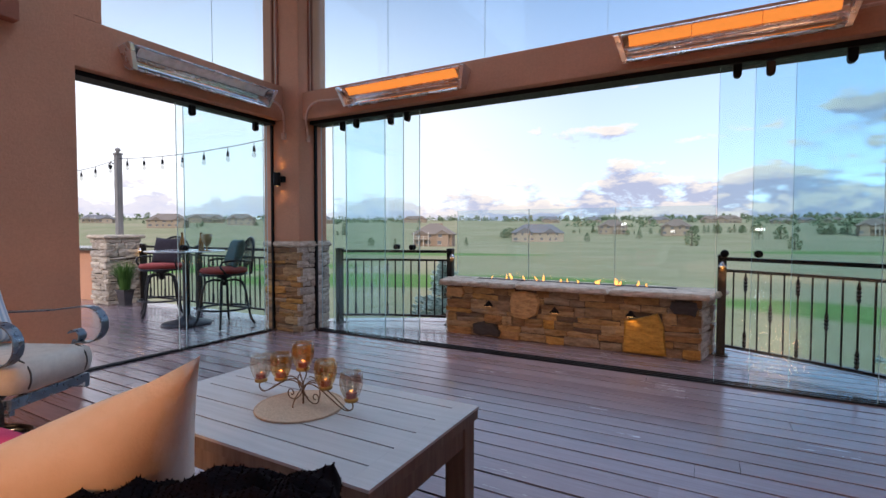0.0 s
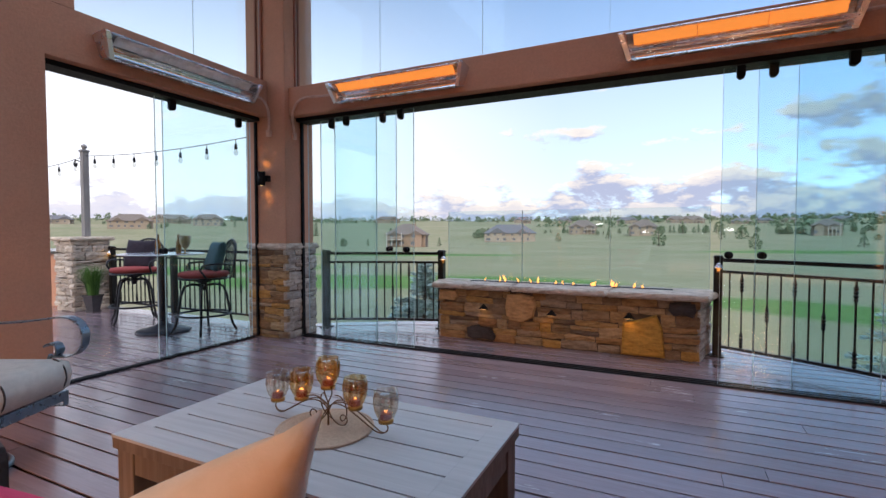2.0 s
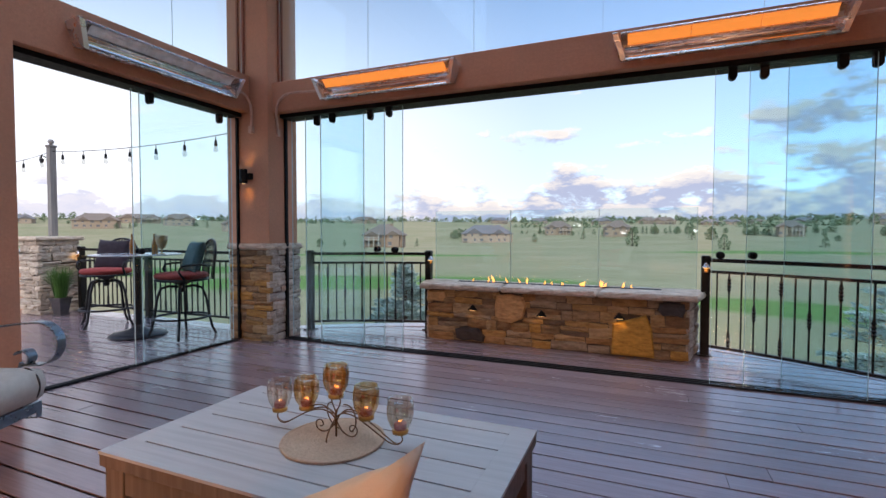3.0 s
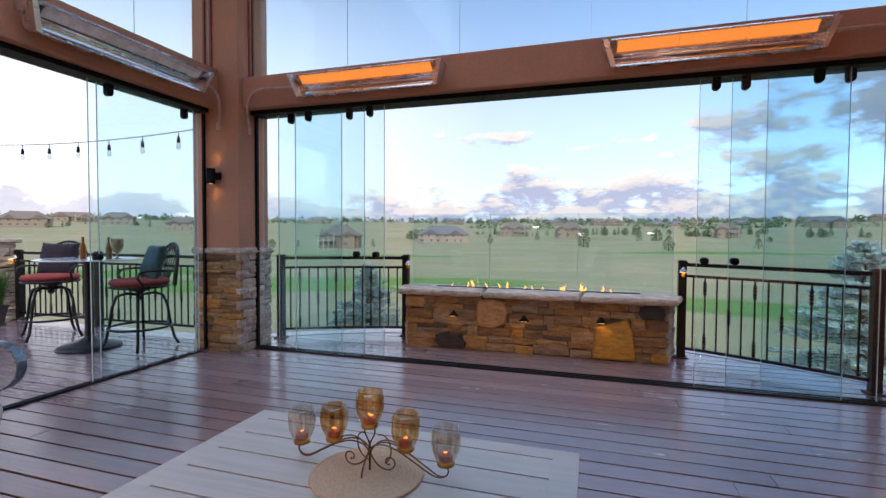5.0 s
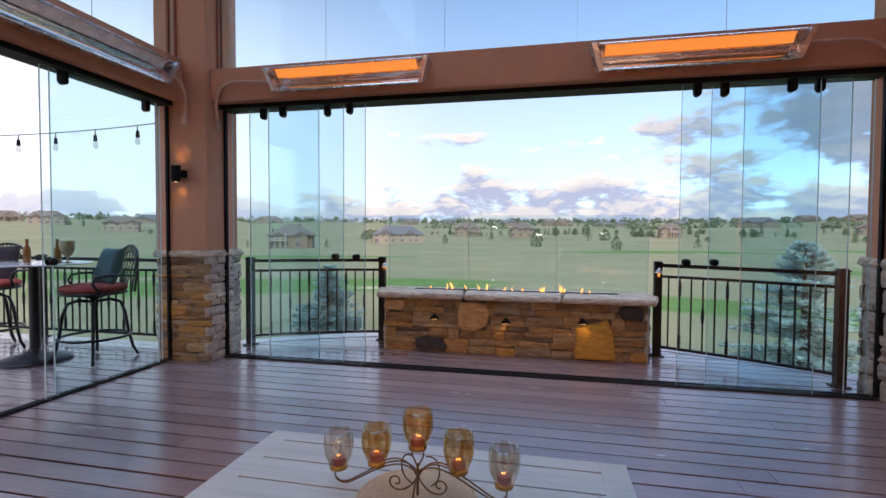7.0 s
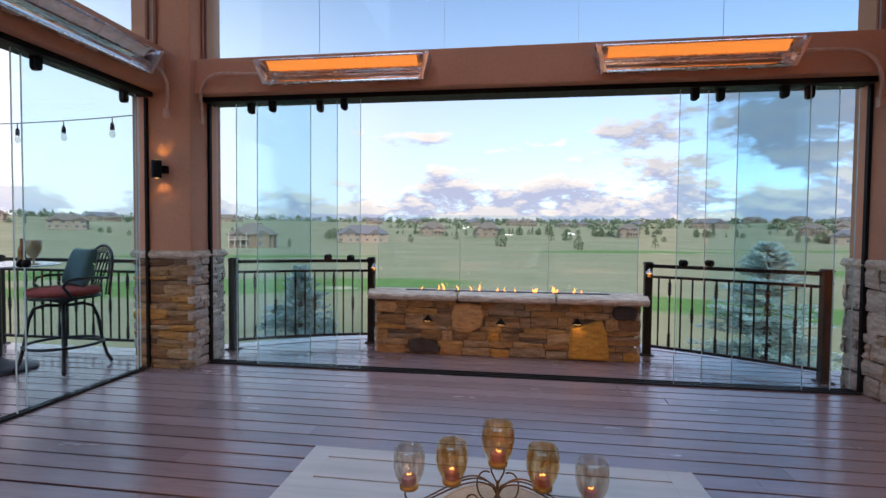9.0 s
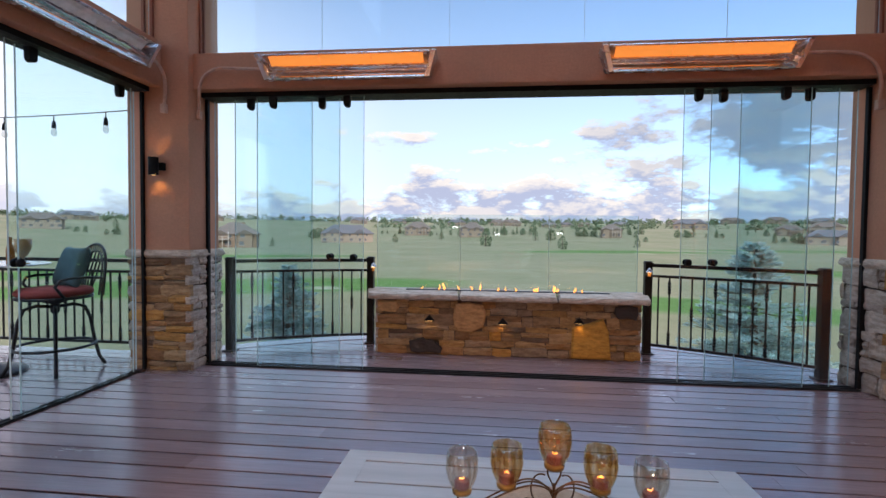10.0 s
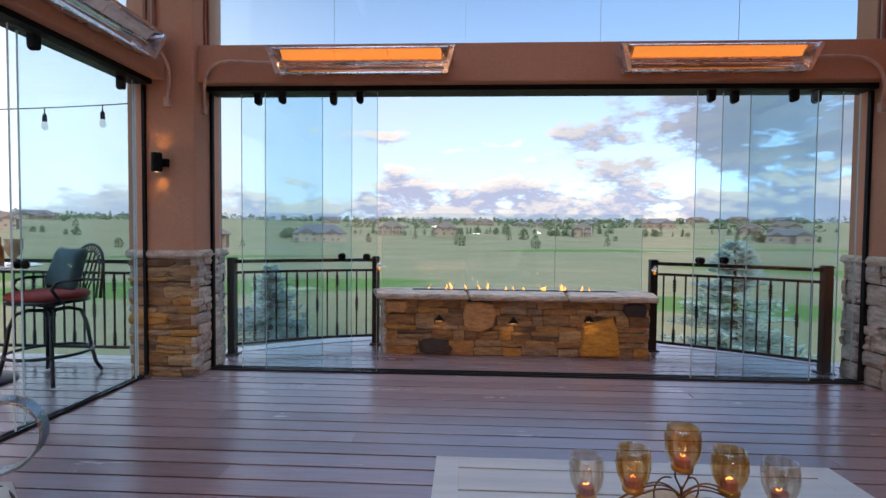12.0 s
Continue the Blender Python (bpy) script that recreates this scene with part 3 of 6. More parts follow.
protos = [blob_tree("tree", 7, 5, False, 1, 260), blob_tree("tree", 6, 6, False, 2, 260), blob_tree("conifer_tree", 8, 4, True, 3, 240), blob_tree("conifer_tree", 6, 3.4, True, 4, 220)]
rnd = random.Random(12)
spots = []
for x, y, *rest in HOUSES:
    for _ in range(5):
        spots.append((x + rnd.uniform(-34, 34), y + rnd.uniform(-8, 30), rnd.uniform(0.35, 0.7)))
for _ in range(12):
    a = rnd.uniform(radians(30), radians(150))
    d = rnd.uniform(150, 420)
    spots.append((d * math.cos(a), d * math.sin(a), rnd.uniform(0.4, 0.9)))
for gx, gy, n, r in ((-6, 330, 9, 16), (-95, 275, 8, 14), (118, 300, 12, 16), (85, 330, 12, 16), (-210, 230, 6, 14), (60, 300, 8, 8), (170, 262, 8, 20), (-60, 330, 8, 14), (20, 320, 7, 9)):
    for _ in range(n):
        spots.append((gx + rnd.uniform(-r, r), gy + rnd.uniform(-r * 0.4, r * 0.4), rnd.uniform(0.4, 0.85)))
for i, (x, y, s) in enumerate(spots):
    p = rnd.choice(protos)
    t = copy_thing(p, pose(*on_course(x, y), 0, 0, rnd.uniform(0, 360)))
    t.scale = (s, s, s * rnd.uniform(0.85, 1.15))
for p, (x, y) in zip(protos, ((-4, 195), (30, 260), (22, 262), (-30, 268))):
    p.matrix_basis = pose(*on_course(x, y))


def far_woods(stands, seed):
    """Distant woods along the ridge: crowns of small leaf clumps, crowded in stands with gaps between."""
    rnd = random.Random(seed)
    verts, faces = [], []
    for cx, cy, spread, n in stands:
        across = Vector((-cy, cx, 0)).normalized()
        for _ in range(n):
            c = Vector((cx, cy, 0)) + across * rnd.gauss(0, spread) + Vector((cx, cy, 0)).normalized() * rnd.uniform(-25, 25)
            h, w, cone = rnd.uniform(3.0, 8.0), rnd.uniform(4.5, 10.0), rnd.random() < 0.2
            z0 = height(c.x, c.y) - 0.4
            for _ in range(26):
                k = rnd.random()
                reach = w / 2 * ((1 - k) ** 0.8 if cone else math.sin(math.pi * min(1, 0.25 + 0.75 * k)) ** 0.6)
                a, q = rnd.uniform(0, 6.283), reach * rnd.random() ** 0.5
                p = Vector((c.x + q * math.cos(a), c.y + q * math.sin(a), z0 + h * k))
                i = len(verts)
                verts += [p + Vector((rnd.uniform(-1, 1), rnd.uniform(-1, 1), rnd.uniform(-0.8, 0.8))) * w * 0.17 for _ in range(4)]
                faces += [(i, i + 1, i + 2), (i, i + 2, i + 3), (i, i + 3, i + 1), (i + 1, i + 3, i + 2)]
    me = bpy.data.meshes.new("far_woods")
    me.from_pydata(verts, [], faces)
    me.materials.append(LEAFY)
    tagged(new("far_woods", me), "dark green woods along the far ridge", "woods", "", "stuff")


far_woods([(-20, 640, 60, 60), (40, 700, 90, 110), (130, 690, 60, 60), (190, 660, 50, 60), (290, 620, 70, 70), (370, 560, 60, 60), (-110, 680, 50, 50), (-190, 650, 60, 60), (-300, 590, 70, 70), (-400, 470, 60, 60), (-500, 380, 70, 60), (-560, 250, 60, 40), (70, 430, 20, 16), (-60, 440, 25, 14), (150, 420, 25, 22), (220, 400, 20, 20)], 41)


def spruce(place, h, w, seed):
    """A young blue spruce: whorls of drooping boughs, each with sprays of short needles."""
    rnd = random.Random(seed)
    root = thing("blue_spruce", place, "silvery blue spruce growing on the slope below the deck", "tree", "spruces by the deck")
    part("trunk", tube(bmesh.new(), [(0, 0, -0.6), (0.02, 0, h * 0.5), (0, 0.02, h * 0.98)], [w * 0.035, w * 0.02, 0.008], 7), BARK, root)
    bm = bmesh.new()
    limbs = bmesh.new()
    z = h * 0.05
    while z < h * 0.97:
        k = z / h
        reach = w / 2 * (1 - k) ** 0.85 + 0.06
        for j in range(rnd.randint(6, 8)):
            a = rnd.uniform(0, 6.283)
            r = reach * rnd.uniform(0.7, 1.1)
            out = Vector((math.cos(a), math.sin(a), 0))
            lift = 0.35 * (k - 0.35)
            tip = Vector((0, 0, z)) + out * r + Vector((0, 0, lift * r))
            tube(limbs, [Vector((0, 0, z)), Vector((0, 0, z - 0.03 * r)) + out * r * 0.5, tip], [0.012, 0.008, 0.003], 4)
            n = int(10 + 34 * r)
            side = Vector((-out.y, out.x, 0))
            for _ in range(int(n * 2.2)):
                q = rnd.uniform(0.12, 1.0)
                base = Vector((0, 0, z)).lerp(tip, q) + side * rnd.uniform(-1, 1) * 0.24 * r * (1.1 - q) + Vector((0, 0, rnd.uniform(-0.03, 0.05)))
                d = (out * rnd.uniform(0.3, 1) + side * rnd.uniform(-1, 1) + Vector((0, 0, rnd.uniform(-0.2, 0.7)))).normalized()
                l = rnd.uniform(0.06, 0.15)
                o = d.orthogonal().normalized() * l * 0.16
                v = [bm.verts.new(p) for p in (base - o, base + o, base + d * l)]
                bm.faces.new(v)
        z += h * 0.028 * rnd.uniform(0.8, 1.2) + 0.02
    part("limbs", limbs, BARK, root)
    part("needles", bm, SPRUCE, root)
    return root


spruce((4.25, 11.3, -2.5), 3.65, 4.0, 5)
spruce((-7.6, 13.9, -2.6), 2.85, 3.3, 6)


# ---- deck ----
def deck_edge(x):
    """How far the deck reaches in y at x: it bows out round the fire table."""
    if x < -4.6:
        return 4.72
    k = (x + 1.37) / 3.2
    return 4.72 + 1.25 * max(0.0, 1 - k * k)


PITCH, BOARD = 0.1461, 0.1325
# solid frame whose near-black colour stands for the shade between the boards
bm = boxed(-11.5, 5.0, -4.8, 4.55, -0.30, -0.045)
box(bm, -4.2, 1.5, 4.55, 5.15, -0.30, -0.046)
box(bm, -3.2, 0.5, 5.15, 5.55, -0.30, -0.047)
solid("deck_frame", bm, JOIST, "timber frame below the deck boards, coloured near black for the shade in the gaps", "deck frame", "structure")
deck = thing("deck_floor", (0, 0, 0), "grey-brown composite deck boards with narrow dark gaps", "deck", kind="structure")


def board_mesh(length):
    """A composite board, its long edges grooved for hidden clips."""
    h = BOARD / 2
    half = [(h - 0.0015, 0.0), (h, -0.0015), (h, -0.005), (h - 0.014, -0.006), (h - 0.014, -0.019), (h, -0.020), (h, -0.025)]
    sec = half + [(-y, z) for y, z in reversed(half)]
    bm = bmesh.new()
    rows = [[bm.verts.new((x, y, z)) for y, z in sec] for x in (-length / 2, length / 2)]
    for k in range(len(sec)):
        j = (k + 1) % len(sec)
        bm.faces.new((rows[0][k], rows[0][j], rows[1][j], rows[1][k]))
    bm.faces.new(list(reversed(rows[0])))
    bm.faces.new(rows[1])
    bmesh.ops.recalc_face_normals(bm, faces=bm.faces)
    return finish("board", bm, DECK)


LENGTHS = {}
rnd = random.Random(3)
y = 2.608 + (0.5 - 52) * PITCH
while y < 5.86:
    xs = [x / 20 for x in range(-230, 70) if deck_edge(x / 20) > y + 0.07]
    x0, x1 = (min(xs), max(xs)) if y > 4.6 else (-11.5, 4.99)
    cuts = [x0]
    step = rnd.uniform(1.2, 4.8)
    while cuts[-1] + step < x1 - 0.7:
        cuts.append(cuts[-1] + step)
        step = 4.88
    cuts.append(x1)
    for a, b in zip(cuts, cuts[1:]):
        key = round(b - a - 0.004, 2)
        if key not in LENGTHS:
            LENGTHS[key] = board_mesh(key)
        ob = new("board", LENGTHS[key])
        ob.location, ob.parent = ((a + b) / 2, y, rnd.uniform(-0.0012, 0.0012)), deck
    y += PITCH


rim = bmesh.new()
rows = []
for i in range(61):
    x = -4.55 + 6.3 * i / 60
    e = deck_edge(x)
    rows.append([rim.verts.new((x, e + o, z)) for o, z in ((-0.17, 0.004), (0.075, 0.004), (0.085, -0.004), (0.085, -0.26), (-0.17, -0.02))])
for p, q in zip(rows, rows[1:]):
    for k in range(5):
        rim.faces.new((p[k], p[(k + 1) % 5], q[(k + 1) % 5], q[k]))
rim.faces.new(rows[0])
rim.faces.new(rows[-1])
part("edge_board", rim, DECK, deck, "bowed board along the outer edge")


# ---- stonework ----
def rock_meshes(material, count=10, seed=1):
    """Split-faced blocks in a unit box: x and z from -0.5 to 0.5, the rough face out along -y."""
    out = []
    for i in range(count):
        rnd = random.Random(seed * 100 + i)
        bm = bmesh.new()
        nx, nz = 5, 4
        front = [[None] * nz for _ in range(nx)]
        rear = {}
        for a in range(nx):
            for c in range(nz):
                u, w = a / (nx - 1) - 0.5, c / (nz - 1) - 0.5
                rim = a in (0, nx - 1) or c in (0, nz - 1)
                corner = a in (0, nx - 1) and c in (0, nz - 1)
                out_y = -1.0 + (0.16 if rim else 0.0) + (0.16 if corner else 0) + rnd.uniform(-0.15, 0.15)
                pull = 0.975 if rim else 1.0
                front[a][c] = bm.verts.new(((u + (0 if rim else rnd.uniform(-0.07, 0.07))) * pull + (rnd.uniform(-0.035, 0.035) if rim else 0), out_y, (w + (rnd.uniform(-0.085, 0.085))) * (0.97 if rim else 1)))
                if rim:
                    rear[a, c] = bm.verts.new((u, 0.0, w))
        for a in range(nx - 1):
            for c in range(nz - 1):
                bm.faces.new((front[a][c], front[a + 1][c], front[a + 1][c + 1], front[a][c + 1]))
        ring = [(a, 0) for a in range(nx)] + [(nx - 1, c) for c in range(1, nz)] + [(a, nz - 1) for a in range(nx - 2, -1, -1)] + [(0, c) for c in range(nz - 2, 0, -1)]
        for p, q in zip(ring, ring[1:] + ring[:1]):
            bm.faces.new((front[q[0]][q[1]], front[p[0]][p[1]], rear[p], rear[q]))
        me = finish("stone", bm, material)
        out.append(me)
    return out


ROCKS = rock_meshes(STONE, 12, 1)
ROCKS_PALE_OR_DAYLIT = rock_meshes(STONE_PALE_OR_DAYLIT, 10, 2)


def stone_face(parent, start, along, normal, width, z0, z1, rocks, rnd, courses, depth=0.05, lengths=(0.11, 0.34), holes=(), wrap=0.0):
    """Lay courses of stones on an upright face: start, the foot of its left end as seen from outside; holes: rectangles (u0, u1, w0, w1) kept free."""
    u, n = Vector(along), Vector(normal)
    z = z0
    for ci, h in enumerate(courses):
        h = h * (z1 - z0) / sum(courses)
        edge = wrap if ci % 2 else 0.0
        x = -edge
        end = width + (0.0 if ci % 2 else wrap)
        while x < end - 1e-4:
            l = rnd.uniform(*lengths) * (1.25 if h < 0.065 else 1.0)
            if end - x - l < lengths[0] * 0.7:
                l = end - x
            zs = [(z, h)]
            if h > 0.068 and rnd.random() < 0.32:
                k = rnd.uniform(0.4, 0.6)
                zs = [(z, h * k), (z + h * k, h * (1 - k))]
            for zz, hh in zs:
                pieces = [(x, x + l)]
                for a, b, c, d in holes:
                    if zz + hh > c + 0.012 and zz < d - 0.012:
                        cut = []
                        for p, q in pieces:
                            if q <= a or p >= b:
                                cut.append((p, q))
                            else:
                                if a - p > 0.035:
                                    cut.append((p, a))
                                if q - b > 0.035:
                                    cut.append((b, q))
                        pieces = cut
                zz, hh = zz + rnd.uniform(-0.006, 0.006), hh * rnd.uniform(0.92, 1.12)
                for p, q in pieces:
                    ob = new("stone", rnd.choice(rocks))
                    ob.parent = parent
                    s = Vector(start) + u * (p + q) / 2 + Vector((0, 0, zz + hh / 2))
                    dd = depth * rnd.uniform(0.75, 1.15)
                    m = Matrix(((u.x, -n.x, 0), (u.y, -n.y, 0), (0, 0, 1))).to_4x4()
                    ob.matrix_basis = Matrix.Translation(s) @ m @ pose(0, 0, 0, 0, rnd.uniform(-3.6, 3.6), 0) @ Matrix.Diagonal((q - p - 0.006, dd, hh - 0.004, 1))
            x += l
        z += h


def slab(bm, x0, x1, y0, y1, z0, z1, rnd, chip=0.010):
    """A cap stone with a hand-chipped, slightly uneven edge."""
    n = 10
    loop = []
    for i in range(4):
        a, b = [((x0, y0), (x1, y0)), ((x1, y0), (x1, y1)), ((x1, y1), (x0, y1)), ((x0, y1), (x0, y0))][i]
        for k in range(n):
            loop.append((a[0] + (b[0] - a[0]) * k / n, a[1] + (b[1] - a[1]) * k / n))
    cx, cy = (x0 + x1) / 2, (y0 + y1) / 2
    rings = []
    for inset, z in ((0.014, z0), (0.0, z0 + (z1 - z0) * 0.3), (0.002, z0 + (z1 - z0) * 0.7), (0.014, z1)):
        ring = []
        for x, y in loop:
            dx, dy = (1 if x < cx else -1), (1 if y < cy else -1)
            on_x, on_y = abs(x - x0) < 1e-6 or abs(x - x1) < 1e-6, abs(y - y0) < 1e-6 or abs(y - y1) < 1e-6
            j = rnd.uniform(0, chip)
            ring.append(bm.verts.new((x + (dx * (inset + j) if on_x else 0), y + (dy * (inset + j) if on_y else 0), z + (rnd.uniform(-0.002, 0.002) if 0 < z < 99 else 0))))
        rings.append(ring)
    for a, b in zip(rings, rings[1:]):
        for k in range(len(a)):
            bm.faces.new((a[k], a[(k + 1) % len(a)], b[(k + 1) % len(a)], b[k]))
    bm.faces.new(rings[0])
    bm.faces.new(rings[-1])
    return bm


ROOF_Z = 4.7
ROOM_PAINT = plain("cream_room_paint", (0.34, 0.27, 0.21), 0.9)
ROOM_GLOW = glow("white_lamp", (1.0, 0.93, 0.82), 14.0)


def column(x0, x1, y0, y1, name, label, inner, seed, heights=(0.06, 0.075, 0.085, 0.095, 0.11), rows=12):
    """A stucco column on a ledge-stone base; inner: +1 where the room lies towards +x, -1 where towards -x."""
    rnd = random.Random(seed)
    root = thing(name, (0, 0, 0), label, "column", "columns", "structure")
    part("shaft", boxed(x0 - 0.015, x1 + 0.015, y0 - 0.02, y1 - 0.02, 1.0, ROOF_Z, 0.012), STUCCO, root)
    part("core", boxed(x0 + 0.004, x1 - 0.004, y0 + 0.004, y1 - 0.004, -0.04, 1.0), MORTAR, root)
    w, d = x1 - x0, y1 - y0
    courses = [rnd.choice(heights) for _ in range(rows)]
    stone_face(root, (x0, y0 + 0.02, 0), (1, 0, 0), (0, -1, 0), w, 0.0, 0.985, ROCKS, rnd, courses, 0.045, (0.14, 0.36), wrap=0.025)
    # daylit faces take the paler stone, their daylight put into the colour
    stone_face(root, (x1 - 0.02, y0, 0), (0, 1, 0), (1, 0, 0), d, 0.0, 0.985, ROCKS_PALE_OR_DAYLIT if inner > 0 else ROCKS, rnd, courses, 0.045, (0.10, 0.25), wrap=0.03)
    stone_face(root, (x0 + 0.02, y1, 0), (0, -1, 0), (-1, 0, 0), d, 0.0, 0.985, ROCKS_PALE_OR_DAYLIT, rnd, courses, 0.045, (0.11, 0.30), wrap=0.025)
    stone_face(root, (x1, y1 - 0.02, 0), (-1, 0, 0), (0, 1, 0), w, 0.0, 0.985, ROCKS_PALE_OR_DAYLIT, rnd, courses, 0.045, (0.09, 0.34), wrap=0.03)
    part("cap", slab(bmesh.new(), x0 - 0.045, x1 + 0.045, y0 - 0.045, y1 + 0.045, 0.985, 1.055, rnd), CAP_STONE, root, "pale chipped stone cap")
    return root


COL_L = (-4.66, -4.125, 4.055, 4.50)
COL_R = (1.435, 1.975, 4.055, 4.50)
col_left = column(*COL_L, "column_1", "terracotta stucco column on a tan ledge-stone base", 1, 11)
col_right = column(*COL_R, "column_2", "terracotta stucco column on a pale ledge-stone base", -1, 12, (0.07, 0.10, 0.14, 0.17), 8)
# painted glazing channels on the shafts above the beams
for root, x, s in ((col_left, -4.110, 1), (col_right, 1.420, -1)):
    for y in (4.185, 4.235):
        part("glazing_channel", boxed(x - 0.004, x + 0.016, y, y + 0.02, 2.76, ROOF_Z) if s > 0 else boxed(x - 0.016, x + 0.004, y, y + 0.02, 2.76, ROOF_Z), STUCCO_TRIM, root, "dark red painted channel")
for x in (-4.52, -4.44):
    part("glazing_channel", boxed(x, x + 0.022, 4.015, 4.037, 2.86, ROOF_Z), STUCCO_TRIM, col_left, "dark red painted channel")

# beams over the openings
BEAM_Z0, BEAM_Z1 = 2.442, 2.75
solid("beam_front", boxed(-4.118, 1.428, 4.10, 4.42, BEAM_Z0, BEAM_Z1, 0.012), STUCCO, "terracotta stucco beam over the glass front", "beam", "structure")
WALL_X, OPEN_Y = -4.35, 1.965
solid("beam_west", boxed(-4.66, WALL_X, OPEN_Y - 0.01, 4.03, BEAM_Z0, 2.83, 0.012), STUCCO, "terracotta stucco beam over the side opening", "beam", "structure")
# west wall with its window above the beam
bm = boxed(-4.66, WALL_X, -4.8, OPEN_Y, -0.05, 2.83)
box(bm, -4.66, WALL_X, -4.8, 2.16, 2.83, ROOF_Z)
solid("wall_west", bm, STUCCO, "smooth terracotta stucco wall beside the side opening", "wall", "structure")
solid("wall_west_band", boxed(WALL_X - 0.005, WALL_X + 0.10, -4.8, 1.60, 2.62, 2.76, 0.01), STUCCO_TRIM, "dark red painted trim board on the stucco wall", "trim", "structure")
# height of 9.8 m is made up: it keeps the sun's reflection off the glass
bm = boxed(-4.66, 5.2, -5.1, -4.8, 2.42, 9.8)
box(bm, -4.66, -3.6, -5.1, -4.8, -0.05, 2.42)
box(bm, 3.8, 5.2, -5.1, -4.8, -0.05, 2.42)
solid("wall_south", bm, STUCCO, "plain stucco house wall, raised unseen to block the sun, with a wide opening behind the seating", "wall", "structure")
bm = boxed(-4.66, 5.2, -13.3, -13.0, -0.05, 2.9)
box(bm, -4.86, -4.66, -13.3, -5.1, -0.05, 2.9)
box(bm, 5.2, 5.4, -13.3, -5.1, -0.05, 2.9)
solid("wall_living_room", bm, ROOM_PAINT, "plain cream walls of the room behind the deck", "wall", "structure")
solid("ceiling_living_room", boxed(-4.86, 5.4, -13.3, -5.1, 2.9, 3.1), ROOM_PAINT, "plain cream ceiling of the room behind the deck", "ceiling", "structure")
solid("floor_living_room", boxed(-4.86, 5.4, -13.3, -4.8, -0.12, -0.031), ROOM_PAINT, "pale floor of the room behind the deck", "floor", "structure")
for x, z in ((-3.4, 1.55), (-1.3, 1.2), (1.75, 1.28)):
    lit_lamp = thing("wall_light", (x, -12.98, z), "white rectangular wall light glowing in the room behind", "wall light", "living room lights")
    part("lens", boxed(-0.16, 0.16, 0.0, 0.05, -0.05, 0.05, 0.006), ROOM_GLOW, lit_lamp)
# unseen area lamps added as warm fill for deck, walls and stone fronts
for x in (-2.2, 1.6):
    fixture = thing("ceiling_light", (x, -6.3, 2.88), "flat unseen ceiling fixture added for fill light in the room behind the deck", "ceiling light", "living room ceiling lights")
    part("frame", boxed(-0.72, 0.72, -0.62, 0.62, -0.01, 0.018), ROOM_PAINT, fixture)
    lamp = new("fill_lamp", bpy.data.lights.new("fill_lamp", "AREA"))
    lamp.data.energy, lamp.data.color, lamp.data.size = ROOM_WATTS * (1.3 if x < 0 else 0.8), ROOM_TINT, 1.2
    lamp.matrix_world = look((x, -6.3, 2.86), (x, -5.2, 0.0))
# out of view; the high opening is added to let sky light in
bm = boxed(5.0, 5.3, -4.8, 4.5, -0.05, 3.2)
box(bm, 5.0, 5.3, -4.8, 4.5, 4.2, ROOF_Z)
box(bm, 5.0, 5.3, -4.8, -3.8, 3.2, 4.2)
solid("wall_east", bm, STUCCO, "unseen plain stucco wall with a wide high opening added for light", "wall", "structure")
# unseen wall, made solid to keep light off the right of the deck
bm = boxed(1.95, 5.0, 4.1, 4.42, -0.05, ROOF_Z)
solid("wall_north", bm, STUCCO, "unseen plain stucco wall beyond the second column, closed to darken the deck", "wall", "structure")
# unseen ceiling, left open above the table for skylight, closed at the right
bm = boxed(-5.0, 5.6, 3.4, 4.75, ROOF_Z, ROOF_Z + 0.25)
box(bm, -5.0, 5.6, -5.1, -4.0, ROOF_Z, ROOF_Z + 0.25)
box(bm, -5.0, -3.7, -4.0, 3.4, ROOF_Z, ROOF_Z + 0.25)
box(bm, 0.5, 5.6, -4.0, 3.4, ROOF_Z, ROOF_Z + 0.25)
solid("ceiling", bm, CEILING_PAINT, "unseen painted porch ceiling round an opening added for skylight", "ceiling", "structure")


# ---- glass walls ----
def pane_box(parent, name, x0, x1, y, z0, z1, axis="X", thick=0.010):
    if axis == "X":
        bm = boxed(x0, x1, y - thick / 2, y + thick / 2, z0, z1)
        g = 0.0010 if thick > 0.004 else 0.0004
        e = [(x0 - g, x0 + g), (x1 - g, x1 + g)]
        edges = [boxed(a, b, y - thick / 2 - 0.001, y + thick / 2 + 0.001, z0, z1) for a, b in e]
    else:
        bm = boxed(y - thick / 2, y + thick / 2, x0, x1, z0, z1)
        g = 0.0010 if thick > 0.004 else 0.0004
        e = [(x0 - g, x0 + g), (x1 - g, x1 + g)]
        edges = [boxed(y - thick / 2 - 0.001, y + thick / 2 + 0.001, a, b, z0, z1) for a, b in e]
    ob = part(name, bm, GLASS, parent)
    ob.visible_shadow = False
    for b in edges:
        part("polished_edge", b, GLASS_EDGE, ob, "greenish polished edge")
    return ob


